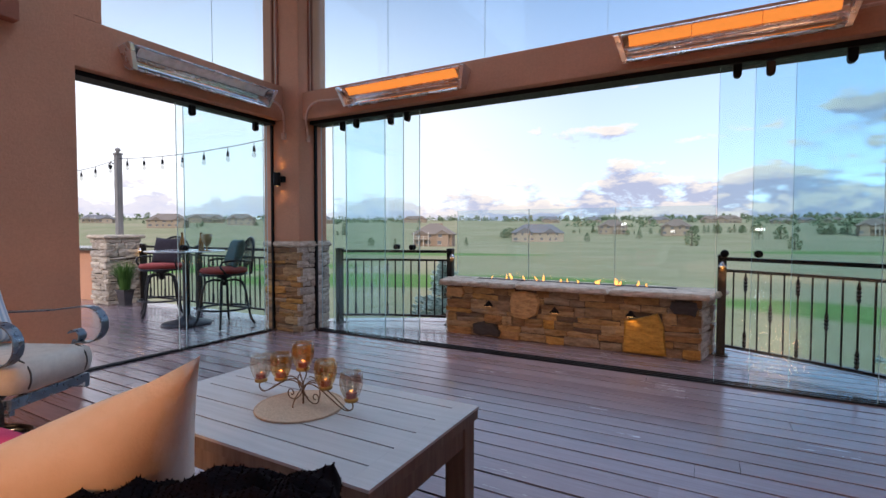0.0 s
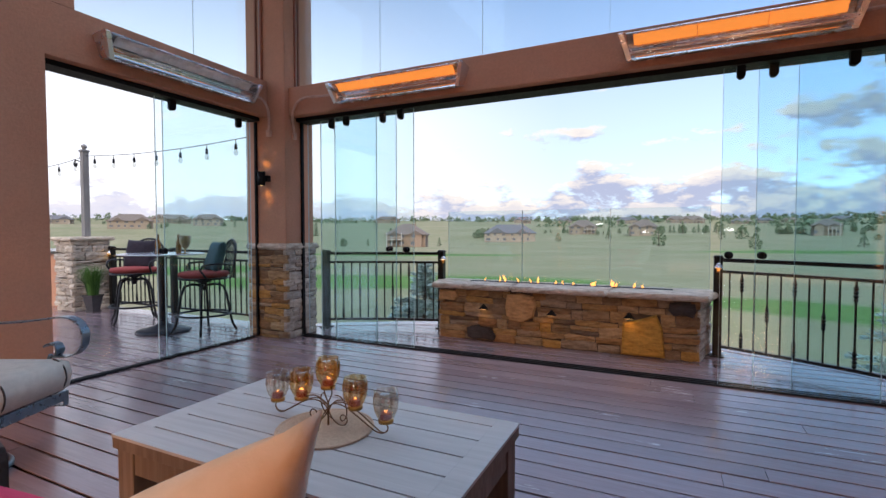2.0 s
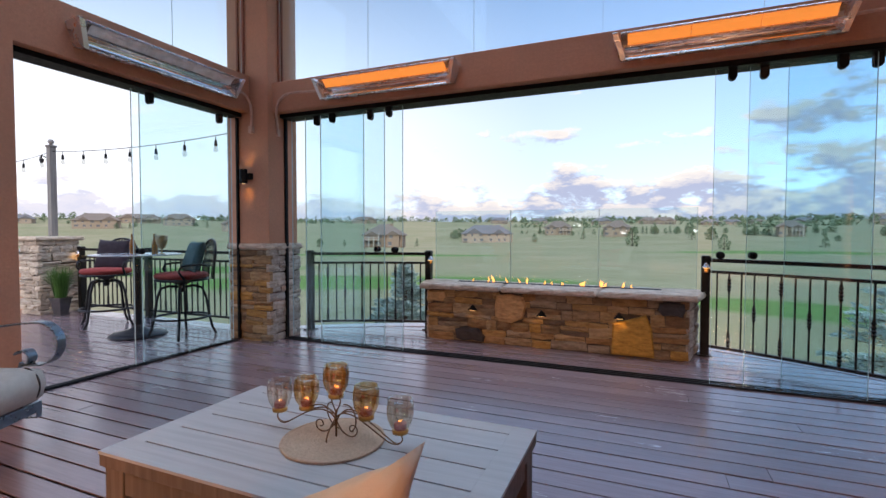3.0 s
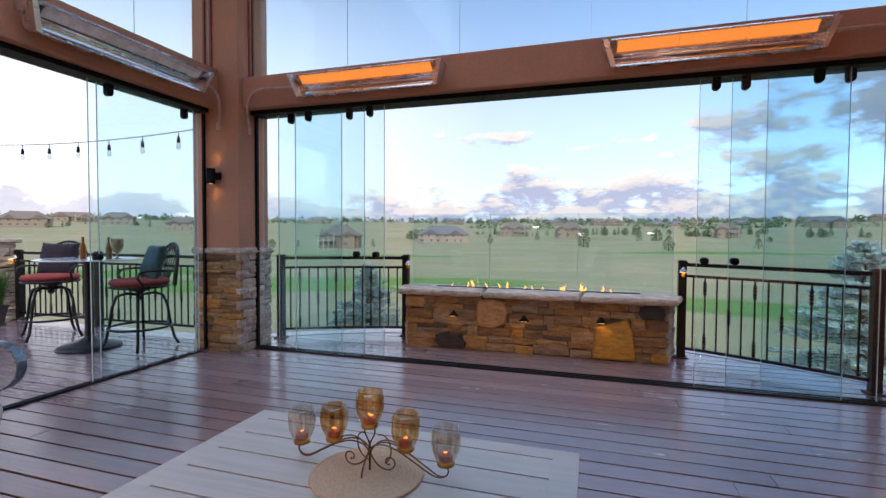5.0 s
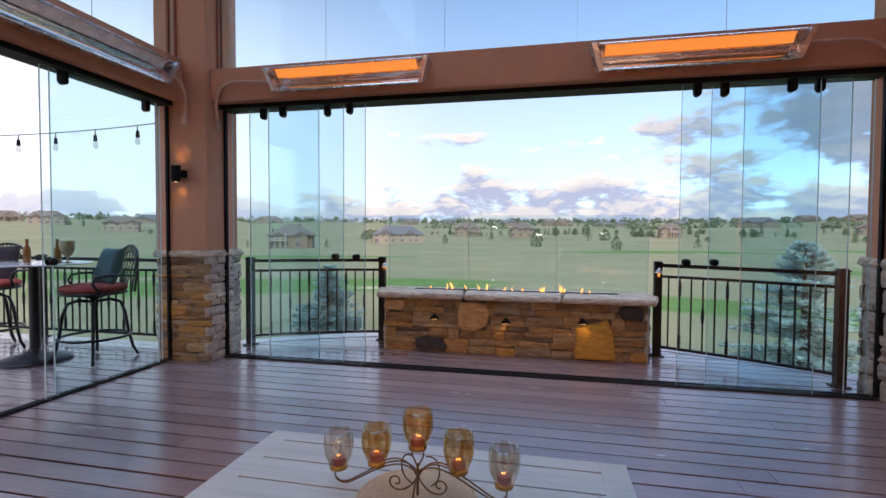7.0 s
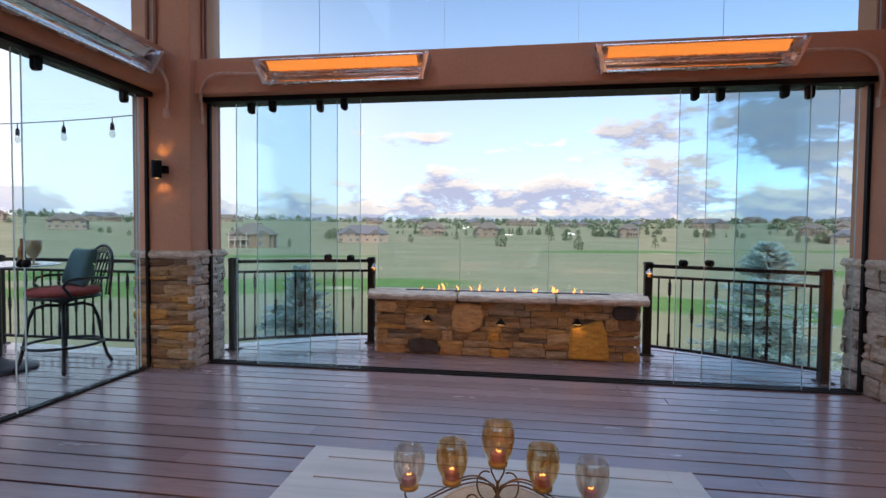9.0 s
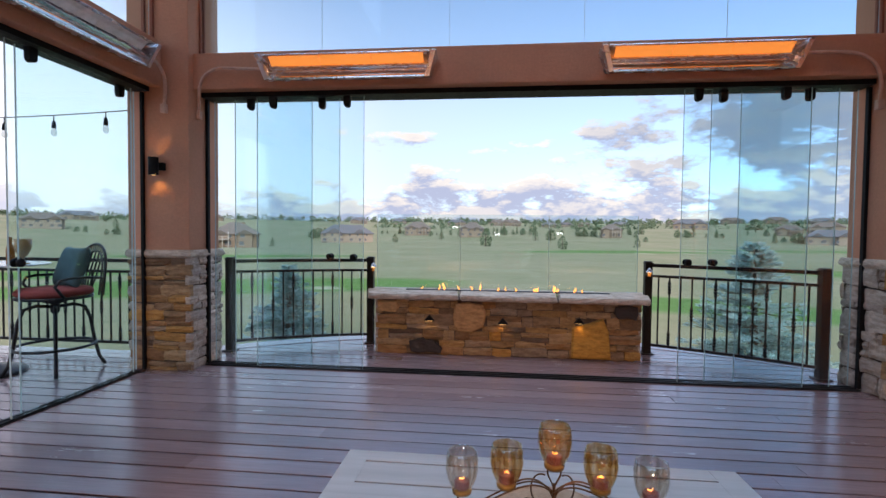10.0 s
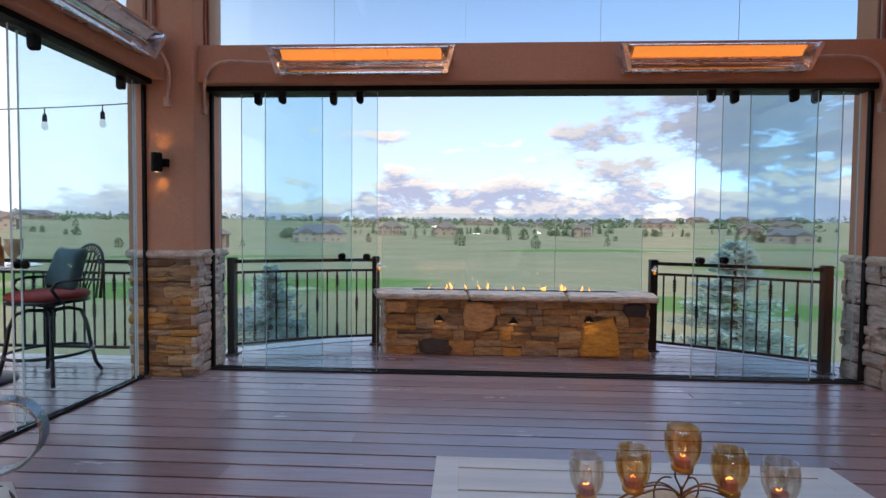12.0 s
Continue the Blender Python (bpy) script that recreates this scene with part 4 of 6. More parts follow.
def hang(parent, x, y, axis="X"):
    """A black hanger clamp with a rounded foot that grips the top of a pane."""
    bm = bmesh.new()
    pts = [(-0.028, 0.075), (0.028, 0.075), (0.028, 0.0)] + [(0.028 * math.cos(radians(a)), 0.028 * math.sin(radians(a))) for a in (-30, -60, -90, -120, -150)] + [(-0.028, 0.0)]
    rows = []
    for s in (-0.022, 0.022):
        rows.append([bm.verts.new((x + p, y + s, 2.335 + q) if axis == "X" else (y + s, x + p, 2.335 + q)) for p, q in pts])
    bm.faces.new(rows[0])
    bm.faces.new(rows[1])
    for k in range(len(pts)):
        bm.faces.new((rows[0][k], rows[0][(k + 1) % len(pts)], rows[1][(k + 1) % len(pts)], rows[1][k]))
    part("hanger", bm, BLACK, parent, "black hanger clamp")


def knob(parent, x, y, z, axis="X"):
    bm = bmesh.new()
    for s in (-1, 1):
        m = (Matrix.Translation((x, y, z)) @ pose(0, 0, 0, 90 * s, 0, 0)) if axis == "X" else (Matrix.Translation((y, x, z)) @ pose(0, 0, 0, 0, 90 * s, 0))
        one = lathe(bmesh.new(), [(0.012, 0.0), (0.012, 0.012), (0.027, 0.014), (0.028, 0.028), (0.022, 0.034)], 18)
        for v in one.verts:
            v.co = m @ v.co
        tmp = bpy.data.meshes.new("tmp")
        one.to_mesh(tmp)
        one.free()
        bm.from_mesh(tmp)
        bpy.data.meshes.remove(tmp)
    part("door_knob", bm, BLACK, parent, "round black knob", True)


def panel(x0, x1, y, axis, clamps, knob_at, label):
    root = thing("glass_panel", (0, 0, 0), label, "glass panel", "sliding glass panels")
    pane_box(root, "pane", x0, x1, y, 0.018, 2.40, axis)
    for c in clamps:
        hang(root, c, y, axis)
    if knob_at is not None:
        knob(root, knob_at, y, 1.005, axis)


G = "clear frameless sliding glass panel hung from black clamps"
panel(-4.06, -3.14, 4.345, "X", (), None, "clear frameless glass panel fixed beside the column")
panel(-3.84, -2.87, 4.300, "X", (-3.69, -3.03), -2.955, G)
panel(-3.61, -2.64, 4.255, "X", (-3.46, -2.79), -2.728, G)
panel(0.01, 0.97, 4.255, "X", (0.12, 0.78), 0.065, G)
panel(0.24, 1.20, 4.300, "X", (0.33, 0.985), 0.282, G)
panel(0.49, 1.37, 4.345, "X", (), None, "clear frameless glass panel fixed beside the column")
panel(2.87, 3.90, -4.53, "Y", (3.04,), 2.93, G)
panel(2.97, 3.98, -4.57, "Y", (3.83,), None, G)

track = thing("sliding_track", (0, 0, 0), "black aluminium track and jambs of the glass front", "track", kind="structure")
part("head_track", boxed(-4.10, 1.395, 4.20, 4.40, 2.402, 2.446), BLACK, track)
bm = bmesh.new()
for y in (4.240, 4.287, 4.333):
    box(bm, -4.10, 1.395, y, y + 0.022, 0.004, 0.014)
box(bm, -4.10, 1.395, 4.232, 4.362, 0.002, 0.007)
part("floor_track", bm, BLACK, track)
part("jamb", boxed(-4.14, -4.085, 4.272, 4.304, 0.014, 2.402), BLACK, track)
part("jamb", boxed(1.395, 1.45, 4.272, 4.304, 0.014, 2.402), BLACK, track)
track = thing("sliding_track", (0, 0, 0), "black aluminium track and jambs of the side opening", "track", kind="structure")
part("head_track", boxed(-4.62, -4.44, OPEN_Y, 4.0, 2.402, 2.446), BLACK, track)
bm = bmesh.new()
for x in (-4.582, -4.545):
    box(bm, x, x + 0.024, OPEN_Y, 3.98, 0.004, 0.016)
box(bm, -4.59, -4.51, OPEN_Y, 3.98, 0.002, 0.007)
part("floor_track", bm, BLACK, track)
part("jamb", boxed(-4.535, -4.513, 4.006, 4.040, 0.014, 2.402), BLACK, track)

upper = thing("window_1", (0, 0, 0), "tall butt-jointed fixed glazing above the front beam", "window", kind="structure")
xs = (-4.10, -3.0, -1.9, -0.8, 0.3, 1.40)
for a, b in zip(xs, xs[1:]):
    pane_box(upper, "pane", a + 0.0012, b - 0.0012, 4.21, BEAM_Z1, ROOF_Z, "X", 0.003)
upper = thing("window_2", (0, 0, 0), "tall butt-jointed fixed glazing above the side beam", "window", kind="structure")
# glazing over the added ceiling opening
light = solid("added_roof_light", boxed(-3.7, 0.5, -4.0, 3.4, ROOF_Z + 0.10, ROOF_Z + 0.12), GLASS, "clear glazing of the opening added in the unseen ceiling for skylight", "roof light", "structure")
light.visible_shadow = False
ys = (2.16, 3.22, 4.03)
for a, b in zip(ys, ys[1:]):
    pane_box(upper, "pane", a + 0.0012, b - 0.0012, -4.46, 2.83, ROOF_Z, "Y", 0.003)


# ---- fire table ----
def splay(p):
    """The fire table widens towards its back."""
    return Vector((-1.38 + (p[0] + 1.38) * (1 + 0.20 * (p[1] - 4.93)), p[1], p[2]))


fire = thing("fire_table", (0, 0, 0), "long ledge-stone fire table with a pale cap and gas flames", "fire table")
bm = boxed(-2.645, -0.125, 4.945, 5.42, -0.04, 0.555)
for v in bm.verts:
    v.co = splay(v.co)
part("core", bm, MORTAR, fire)
rnd = random.Random(21)
FX0, FX1, FY = -2.672, -0.098, 4.950
SPECIAL = [("stone", STONE_TAN, [(-1.89, 0.30), (-1.85, 0.25), (-1.72, 0.235), (-1.60, 0.29), (-1.565, 0.42), (-1.60, 0.51), (-1.75, 0.535), (-1.88, 0.52), (-1.90, 0.40)]),
           ("stone", STONE_OCHRE, [(-0.74, 0.012), (-0.36, 0.012), (-0.37, 0.12), (-0.385, 0.28), (-0.44, 0.41), (-0.52, 0.375), (-0.64, 0.335), (-0.735, 0.31)]),
           ("stone", STONE_BLACK, [(-2.33, 0.03), (-2.26, 0.012), (-2.14, 0.022), (-2.02, 0.015), (-2.005, 0.07), (-2.06, 0.115), (-2.09, 0.155), (-2.16, 0.15), (-2.20, 0.175), (-2.29, 0.15), (-2.345, 0.13)]),
           ("stone", STONE_BLACK, [(-0.34, 0.46), (-0.30, 0.41), (-0.22, 0.425), (-0.13, 0.40), (-0.11, 0.47), (-0.12, 0.53), (-0.25, 0.538), (-0.33, 0.53)]),
           ("stone", STONE_TAN, [(-2.67, 0.43), (-2.48, 0.42), (-2.44, 0.48), (-2.47, 0.535), (-2.67, 0.535)])]
for name, material, outline in SPECIAL:
    bm = bmesh.new()
    cx, cz = sum(p[0] for p in outline) / len(outline), sum(p[1] for p in outline) / len(outline)
    rings = []
    for k, y in ((1.0, FY + 0.01), (0.99, FY - 0.046), (0.91, FY - 0.060), (0.5, FY - 0.063)):
        rings.append([bm.verts.new((cx + (x - cx) * k, y + rnd.uniform(-0.004, 0.004), cz + (z - cz) * k)) for x, z in outline])
    for a, b in zip(rings, rings[1:]):
        for k in range(len(a)):
            bm.faces.new((a[k], a[(k + 1) % len(a)], b[(k + 1) % len(a)], b[k]))
    bm.faces.new(rings[-1])
    part(name, bm, material, fire, {"tan_stone": "large rounded tan stone", "ochre_stone": "large ochre yellow slab stone", "dark_stone": "blackish brown stone"}[material.name])
holes = []
for name, material, outline in SPECIAL:
    xs, zs = [p[0] - FX0 for p in outline], [p[1] for p in outline]
    holes.append((min(xs) + 0.045, max(xs) - 0.045, min(zs) + 0.03, max(zs) - 0.03))
courses = [0.085, 0.065, 0.095, 0.055, 0.11, 0.065, 0.08]
stone_face(fire, (FX0, FY, 0), (1, 0, 0), (0, -1, 0), FX1 - FX0, 0.004, 0.548, ROCKS, rnd, courses, 0.035, (0.11, 0.36), holes, 0.02)
# the splayed sides use paler stone: daylight painted into their colour
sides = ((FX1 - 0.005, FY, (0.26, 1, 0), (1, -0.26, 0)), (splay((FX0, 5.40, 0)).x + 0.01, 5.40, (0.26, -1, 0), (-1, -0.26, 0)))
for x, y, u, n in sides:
    stone_face(fire, (x, y, 0), Vector(u).normalized(), Vector(n).normalized(), 0.48, 0.004, 0.548, ROCKS_PALE_OR_DAYLIT, rnd, courses, 0.035, (0.10, 0.25))
for x0, x1 in ((-2.780, -1.845), (-1.838, -0.875), (-0.868, 0.010)):
    bm = slab(bmesh.new(), x0, x1, 4.845, 5.47, 0.555, 0.612, rnd, 0.012)
    for v in bm.verts:
        v.co = splay(v.co)
    part("cap_slab", bm, CAP_STONE, fire, "pale sandstone cap slab")
part("burner_pan", boxed(-2.44, -0.30, 5.23, 5.31, 0.608, 0.617, 0.002), BLACK, fire, "black burner slot")


def flame(bm, x, y, z, h, w, rnd):
    pts, rad = [], []
    lean = rnd.uniform(-0.3, 0.3)
    for i in range(7):
        k = i / 6
        pts.append((x + lean * h * k * k + 0.006 * math.sin(5 * k + x * 40), y + 0.004 * math.sin(7 * k), z + h * k))
        rad.append(max(0.0008, w * math.sin(math.pi * min(1, 0.18 + 0.82 * k)) ** 1.2))
    tube(bm, pts, rad, 7)


for i in range(15):
    bm = bmesh.new()
    x = -2.25 + 1.8 * (i + rnd.uniform(-0.3, 0.9)) / 15
    for _ in range(rnd.choice((1, 1, 2))):
        flame(bm, x + rnd.uniform(-0.02, 0.02), 5.27 + rnd.uniform(-0.02, 0.02), 0.612, rnd.uniform(0.030, 0.060) + (0.03 if rnd.random() < 0.3 else 0), rnd.uniform(0.007, 0.013), rnd)
    part("flame", bm, FLAME, fire, "small orange gas flame", True)
for x, z in ((-2.135, 0.352), (-1.405, 0.338), (-0.672, 0.365)):
    bm = bmesh.new()
    a = [bm.verts.new(p) for p in ((x - 0.048, 4.855, z), (x + 0.048, 4.855, z), (x, 4.862, z + 0.055), (x - 0.052, 4.89, z), (x + 0.052, 4.89, z), (x, 4.89, z + 0.06))]
    for f in ((0, 1, 2), (0, 2, 5, 3), (1, 4, 5, 2), (3, 5, 4)):
        bm.faces.new([a[i] for i in f])
    hood = part("light_hood", bm, BLACK, fire, "small black triangular light hood")
    part("lamp_lens", boxed(x - 0.03, x + 0.03, 4.862, 4.882, z - 0.004, z + 0.002), LAMP, hood, "warm lit lens")
    lamp = new("stone_light", bpy.data.lights.new("stone_light", "SPOT"))
    lamp.data.energy, lamp.data.color, lamp.data.shadow_soft_size, lamp.data.spot_size, lamp.data.spot_blend = 0.22, (1.0, 0.58, 0.18), 0.02, radians(130), 0.6
    lamp.matrix_world = look((x, 4.842, z - 0.012), (x, 4.90, z - 0.16))

screen = thing("wind_screen", (0, 0, 0), "low frameless glass wind screen standing on the fire table", "wind screen")
for a, b in ((-2.80, -1.872), (-1.866, -0.912), (-0.906, 0.02)):
    pane_box(screen, "pane", a, b, 5.43, 0.612, 1.43, "X", 0.008)


# ---- railings ----
def baluster(kind):
    """A square bar with forged knuckles: none, one in the middle, or one near each end. Local z from 0 to 0.70."""
    bm = boxed(-0.0065, 0.0065, -0.0065, 0.0065, 0.0, 0.70)
    for c in {"plain": (), "middle": (0.35,), "ends": (0.085, 0.60)}[kind]:
        prof = [(0.006, -0.085), (0.012, -0.065), (0.019, -0.050), (0.010, -0.038), (0.021, -0.020), (0.010, -0.006), (0.021, 0.010), (0.010, 0.024), (0.019, 0.038), (0.012, 0.055), (0.006, 0.085)]
        lathe(bm, prof, 8, (0, 0, c))
    return finish("baluster", bm, RAIL)


BALUSTERS = {k: baluster(k) for k in ("plain", "middle", "ends")}


def post(parent, x, y, lamp=None, h=0.935):
    ob = part("post", boxed(x - 0.036, x + 0.036, y - 0.036, y + 0.036, 0.0, h, 0.004), RAIL, parent)
    bm = boxed(x - 0.042, x + 0.042, y - 0.042, y + 0.042, h, h + 0.012, 0.003)
    box(bm, x - 0.034, x + 0.034, y - 0.034, y + 0.034, h + 0.012, h + 0.024, 0.006)
    part("post_cap", bm, RAIL, ob)
    part("base_plate", boxed(x - 0.06, x + 0.06, y - 0.06, y + 0.06, 0.001, 0.012, 0.002), RAIL, ob)
    if lamp:
        nx, ny = lamp
        cx, cy = x + nx * 0.042, y + ny * 0.042
        bm = lathe(bmesh.new(), [(0.036, 0.0), (0.034, 0.006), (0.016, 0.040), (0.004, 0.052)], 14, (cx, cy, 0.845))
        cap = part("lamp_hood", bm, ALU, ob, "silver cone lamp hood", True)
        part("lamp_glow", lathe(bmesh.new(), [(0.026, -0.004), (0.026, 0.001)], 12, (cx, cy, 0.845)), LAMP, cap, "warm lit lens")
        part("lamp_bracket", boxed(cx - 0.014, cx + 0.014, cy - 0.014, cy + 0.014, 0.80, 0.842), BRONZE, cap)


def railing(p0, p1, sag, label, ends=(True, True), lamps=(None, None), mids=()):
    """Posts, three rails and balusters from p0 to p1, bowed outward by sag."""
    root = thing("railing", (0, 0, 0), label, "railing", "deck railings")
    a, b = Vector((*p0, 0)), Vector((*p1, 0))
    d = (b - a).normalized()
    out = Vector((-d.y, d.x, 0))

    def at(k):
        return a.lerp(b, k) + out * sag * 4 * k * (1 - k)

    for end, p, lamp in zip(ends, (p0, p1), lamps):
        if end:
            post(root, *p, lamp)
    for k in mids:
        p = at(k)
        post(root, p.x, p.y)
    for name, z, w, h in (("top_rail", 0.900, 0.042, 0.034), ("middle_rail", 0.795, 0.032, 0.026), ("bottom_rail", 0.085, 0.032, 0.026)):
        bm = bmesh.new()
        n = 12
        rings = []
        for i in range(n + 1):
            p = at(i / n)
            rings.append([bm.verts.new(p + out * s * w / 2 + Vector((0, 0, z + q * h))) for s, q in ((-1, 0), (1, 0), (1, 1), (-1, 1))])
        for r, q in zip(rings, rings[1:]):
            for k in range(4):
                bm.faces.new((r[k], r[(k + 1) % 4], q[(k + 1) % 4], q[k]))
        bm.faces.new(rings[0])
        bm.faces.new(rings[-1])
        part(name, bm, RAIL, root)
    n = max(2, round((b - a).length / 0.099))
    for i in range(1, n):
        p = at(i / n)
        ob = new("baluster", BALUSTERS["plain" if i % 2 else ("middle", "ends")[i // 2 % 2]])
        ob.location, ob.parent = p + Vector((0, 0, 0.10)), root
    return root


railing((-4.17, 4.78), (-2.85, 5.33), 0.06, "dark bronze metal railing with forged balusters beside the fire table", lamps=(None, (0.8, -0.6)))
railing((0.08, 5.27), (1.31, 4.56), 0.035, "dark bronze metal railing with forged balusters beside the fire table", lamps=((0, -1), (0.9, 0.3)))
railing((-8.22, 4.58), (-4.72, 4.58), 0.0, "dark bronze metal railing with forged balusters behind the bar table", (True, False), ((0, -1), None), (0.42,))
for x, y in ((-2.81, 5.27), (0.08, 5.19), (1.38, 4.58), (-8.22, 4.50)):
    lamp = new("post_light", bpy.data.lights.new("post_light", "POINT"))
    lamp.data.energy, lamp.data.color, lamp.data.shadow_soft_size = 0.12 if x < -8 else 0.10, (1.0, 0.60, 0.20), 0.012
    lamp.location = (x, y, 0.822)


# ---- heaters ----
def heater(place, turn, length, lit, label):
    """A wall heater: steel trough with end plates, a strip element above and a polished reflector below. It opens towards -y."""
    root = thing("patio_heater", place, label, "patio heater", "patio heaters", turn=turn)
    h = length / 2
    sec = [(0.0, 0.01), (0.0, 0.165), (-0.155, 0.180), (-0.165, 0.172), (-0.150, 0.168), (-0.012, 0.152), (-0.012, 0.028), (-0.100, 0.006), (-0.105, -0.006), (-0.095, -0.008)]
    bm = bmesh.new()
    rows = [[bm.verts.new((x, y, z)) for y, z in sec] for x in (-h, h)]
    for k in range(len(sec)):
        bm.faces.new((rows[0][k], rows[0][(k + 1) % len(sec)], rows[1][(k + 1) % len(sec)], rows[1][k]))
    bm.faces.new(rows[0])
    bm.faces.new(rows[1])
    part("housing", bm, ALU, root, "brushed steel housing")
    cap = [(0.0, 0.02), (0.0, 0.172), (-0.160, 0.186), (-0.168, 0.172), (-0.112, -0.012)]
    for x0, x1, s in ((-h - 0.030, -h + 0.006, -1), (h - 0.006, h + 0.030, 1)):
        bm = bmesh.new()
        rows = [[bm.verts.new((x + s * 0.32 * (z - 0.10), y, z)) for y, z in cap] for x in (x0, x1)]
        for k in range(5):
            bm.faces.new((rows[0][k], rows[0][(k + 1) % 5], rows[1][(k + 1) % 5], rows[1][k]))
        bm.faces.new(rows[0])
        bm.faces.new(rows[1])
        part("end_plate", bm, ALU, root, "steel end plate")
    bm = bmesh.new()
    lower = [(-0.052, 0.108), (-0.036, 0.078), (-0.024, 0.050), (-0.034, 0.026), (-0.062, 0.014), (-0.098, 0.010)]
    rows = [[bm.verts.new((x, y, z)) for y, z in lower] for x in (-h + 0.006, h - 0.006)]
    for k in range(5):
        bm.faces.new((rows[0][k], rows[0][k + 1], rows[1][k + 1], rows[1][k]))
    part("reflector", bm, MIRROR, root, "polished reflector", True)
    n = 3
    for k in range(n):
        x0, x1 = -h + 0.05 + k * (length - 0.10) / n, -h + 0.05 + (k + 1) * (length - 0.10) / n - 0.004
        bm = bmesh.new()
        lo = [(-0.140, 0.166), (-0.110, 0.148), (-0.078, 0.114), (-0.073, 0.110), (-0.080, 0.128), (-0.112, 0.158)]
        rows = [[bm.verts.new((x, y, z)) for y, z in lo] for x in (x0, x1)]
        for q in range(6):
            bm.faces.new((rows[0][q], rows[0][(q + 1) % 6], rows[1][(q + 1) % 6], rows[1][q]))
        bm.faces.new(rows[0])
        bm.faces.new(rows[1])
        part("element", bm, HOT if lit else QUARTZ, root, "glowing orange element" if lit else "unlit milky grey element")
    for z, y in ((0.094, -0.075), (0.05, -0.105)):
        part("guard_bar", tube(bmesh.new(), [(-h, y, z), (h, y, z)], 0.003, 6), ALU, root)
    return root


QUARTZ = plain("unlit_quartz_element", (0.86, 0.88, 0.85), 0.12)
heater((-2.725, 4.095, 2.482), 0, 1.38, True, "steel patio heater glowing orange on the front beam")
heater((0.035, 4.095, 2.482), 0, 1.38, True, "steel patio heater glowing orange on the front beam")
heater((WALL_X + 0.005, 3.04, 2.52), 90, 1.42, False, "unlit steel patio heater on the side beam")


def conduit(points, label):
    """A painted flexible conduit with a small wall box at its lower end."""
    pts = [Vector(p) for p in points]
    smooth = []
    for i in range(len(pts) - 1):
        p0, p1, p2, p3 = pts[max(i - 1, 0)], pts[i], pts[i + 1], pts[min(i + 2, len(pts) - 1)]
        for k in range(6):
            t = k / 6
            smooth.append(0.5 * ((2 * p1) + (p2 - p0) * t + (2 * p0 - 5 * p1 + 4 * p2 - p3) * t * t + (3 * p1 - p0 - 3 * p2 + p3) * t ** 3))
    smooth.append(pts[-1])
    root = thing("conduit", (0, 0, 0), label, "conduit", "heater conduits")
    part("hose", tube(bmesh.new(), smooth, 0.013, 8), CONDUIT, root, smooth=True)
    e = pts[-1]
    part("wall_box", boxed(e.x - 0.022, e.x + 0.022, e.y - 0.022, e.y + 0.022, e.z - 0.06, e.z + 0.015, 0.004), CONDUIT, root)


conduit([(-3.45, 4.06, 2.585), (-3.62, 4.055, 2.59), (-3.86, 4.06, 2.60), (-3.99, 4.07, 2.54), (-4.05, 4.09, 2.42), (-4.08, 4.14, 2.32), (-4.105, 4.17, 2.26)], "terracotta painted conduit from the heater to the column")
conduit([(0.76, 4.06, 2.60), (0.95, 4.06, 2.605), (1.15, 4.06, 2.59), (1.28, 4.07, 2.52), (1.345, 4.09, 2.40), (1.38, 4.14, 2.31), (1.40, 4.17, 2.26)], "terracotta painted conduit from the heater to the column")
conduit([(-4.29, 3.78, 2.60), (-4.28, 3.88, 2.60), (-4.27, 3.95, 2.52), (-4.28, 3.98, 2.42), (-4.30, 4.0, 2.33), (-4.315, 4.01, 2.28)], "terracotta painted conduit from the side heater to the column")

sconce = thing("wall_sconce", (-4.375, 4.03, 1.69), "dark bronze cylinder wall light glowing up and down", "wall light")
part("tube_body", lathe(bmesh.new(), [(0.038, 0.0), (0.040, 0.004), (0.040, 0.146), (0.038, 0.15)], 20, (0, -0.075, 0)), BLACK, sconce, smooth=False)
part("back_plate", boxed(-0.03, 0.055, -0.040, 0.012, 0.045, 0.11, 0.004), BLACK, sconce)
for z in (-0.004, 0.150):
    part("lens", lathe(bmesh.new(), [(0.013, 0.0), (0.013, 0.004)], 16, (0, -0.075, z)), LAMP, sconce, "warm lit lens")
for z, goal in ((1.675, 1.3), (1.855, 2.2)):
    lamp = new("sconce_light", bpy.data.lights.new("sconce_light", "SPOT"))
    lamp.data.energy, lamp.data.color, lamp.data.shadow_soft_size, lamp.data.spot_size, lamp.data.spot_blend = 0.7, (1.0, 0.55, 0.12), 0.025, radians(125), 1.0
    lamp.matrix_world = look((-4.375, 3.985, z), (-4.375, 4.000, goal))


# ---- coffee table ----
TX0, TX1, TY0, TY1, TZ = -1.970, -0.793, 1.013, 1.672, 0.52
table = thing("coffee_table", (TX0, TY0, 0), "greywashed slatted wooden coffee table on the deck", "table")
W, D = TX1 - TX0, TY1 - TY0
part("end_board", boxed(0, 0.070, 0, D, TZ - 0.010, TZ, 0.0008), TABLE, table)
part("end_board", boxed(W - 0.078, W, 0, D, TZ - 0.010, TZ, 0.0008), TABLE, table)
joints = [1.604 - 0.123 * k - TY0 for k in range(5)]
for y1, y0 in zip([D + 0.0035] + joints, joints + [-0.0035]):
    part("slat", boxed(0.070, W - 0.078, y0 + 0.0035, y1 - 0.0035, TZ - 0.0098, TZ, 0.0008), TABLE, table)
part("under_board", boxed(0.002, W - 0.002, 0.002, D - 0.002, TZ - 0.046, TZ - 0.0105, 0.002), TABLE_SIDE, table, "brown edge with shade toned into its colour")
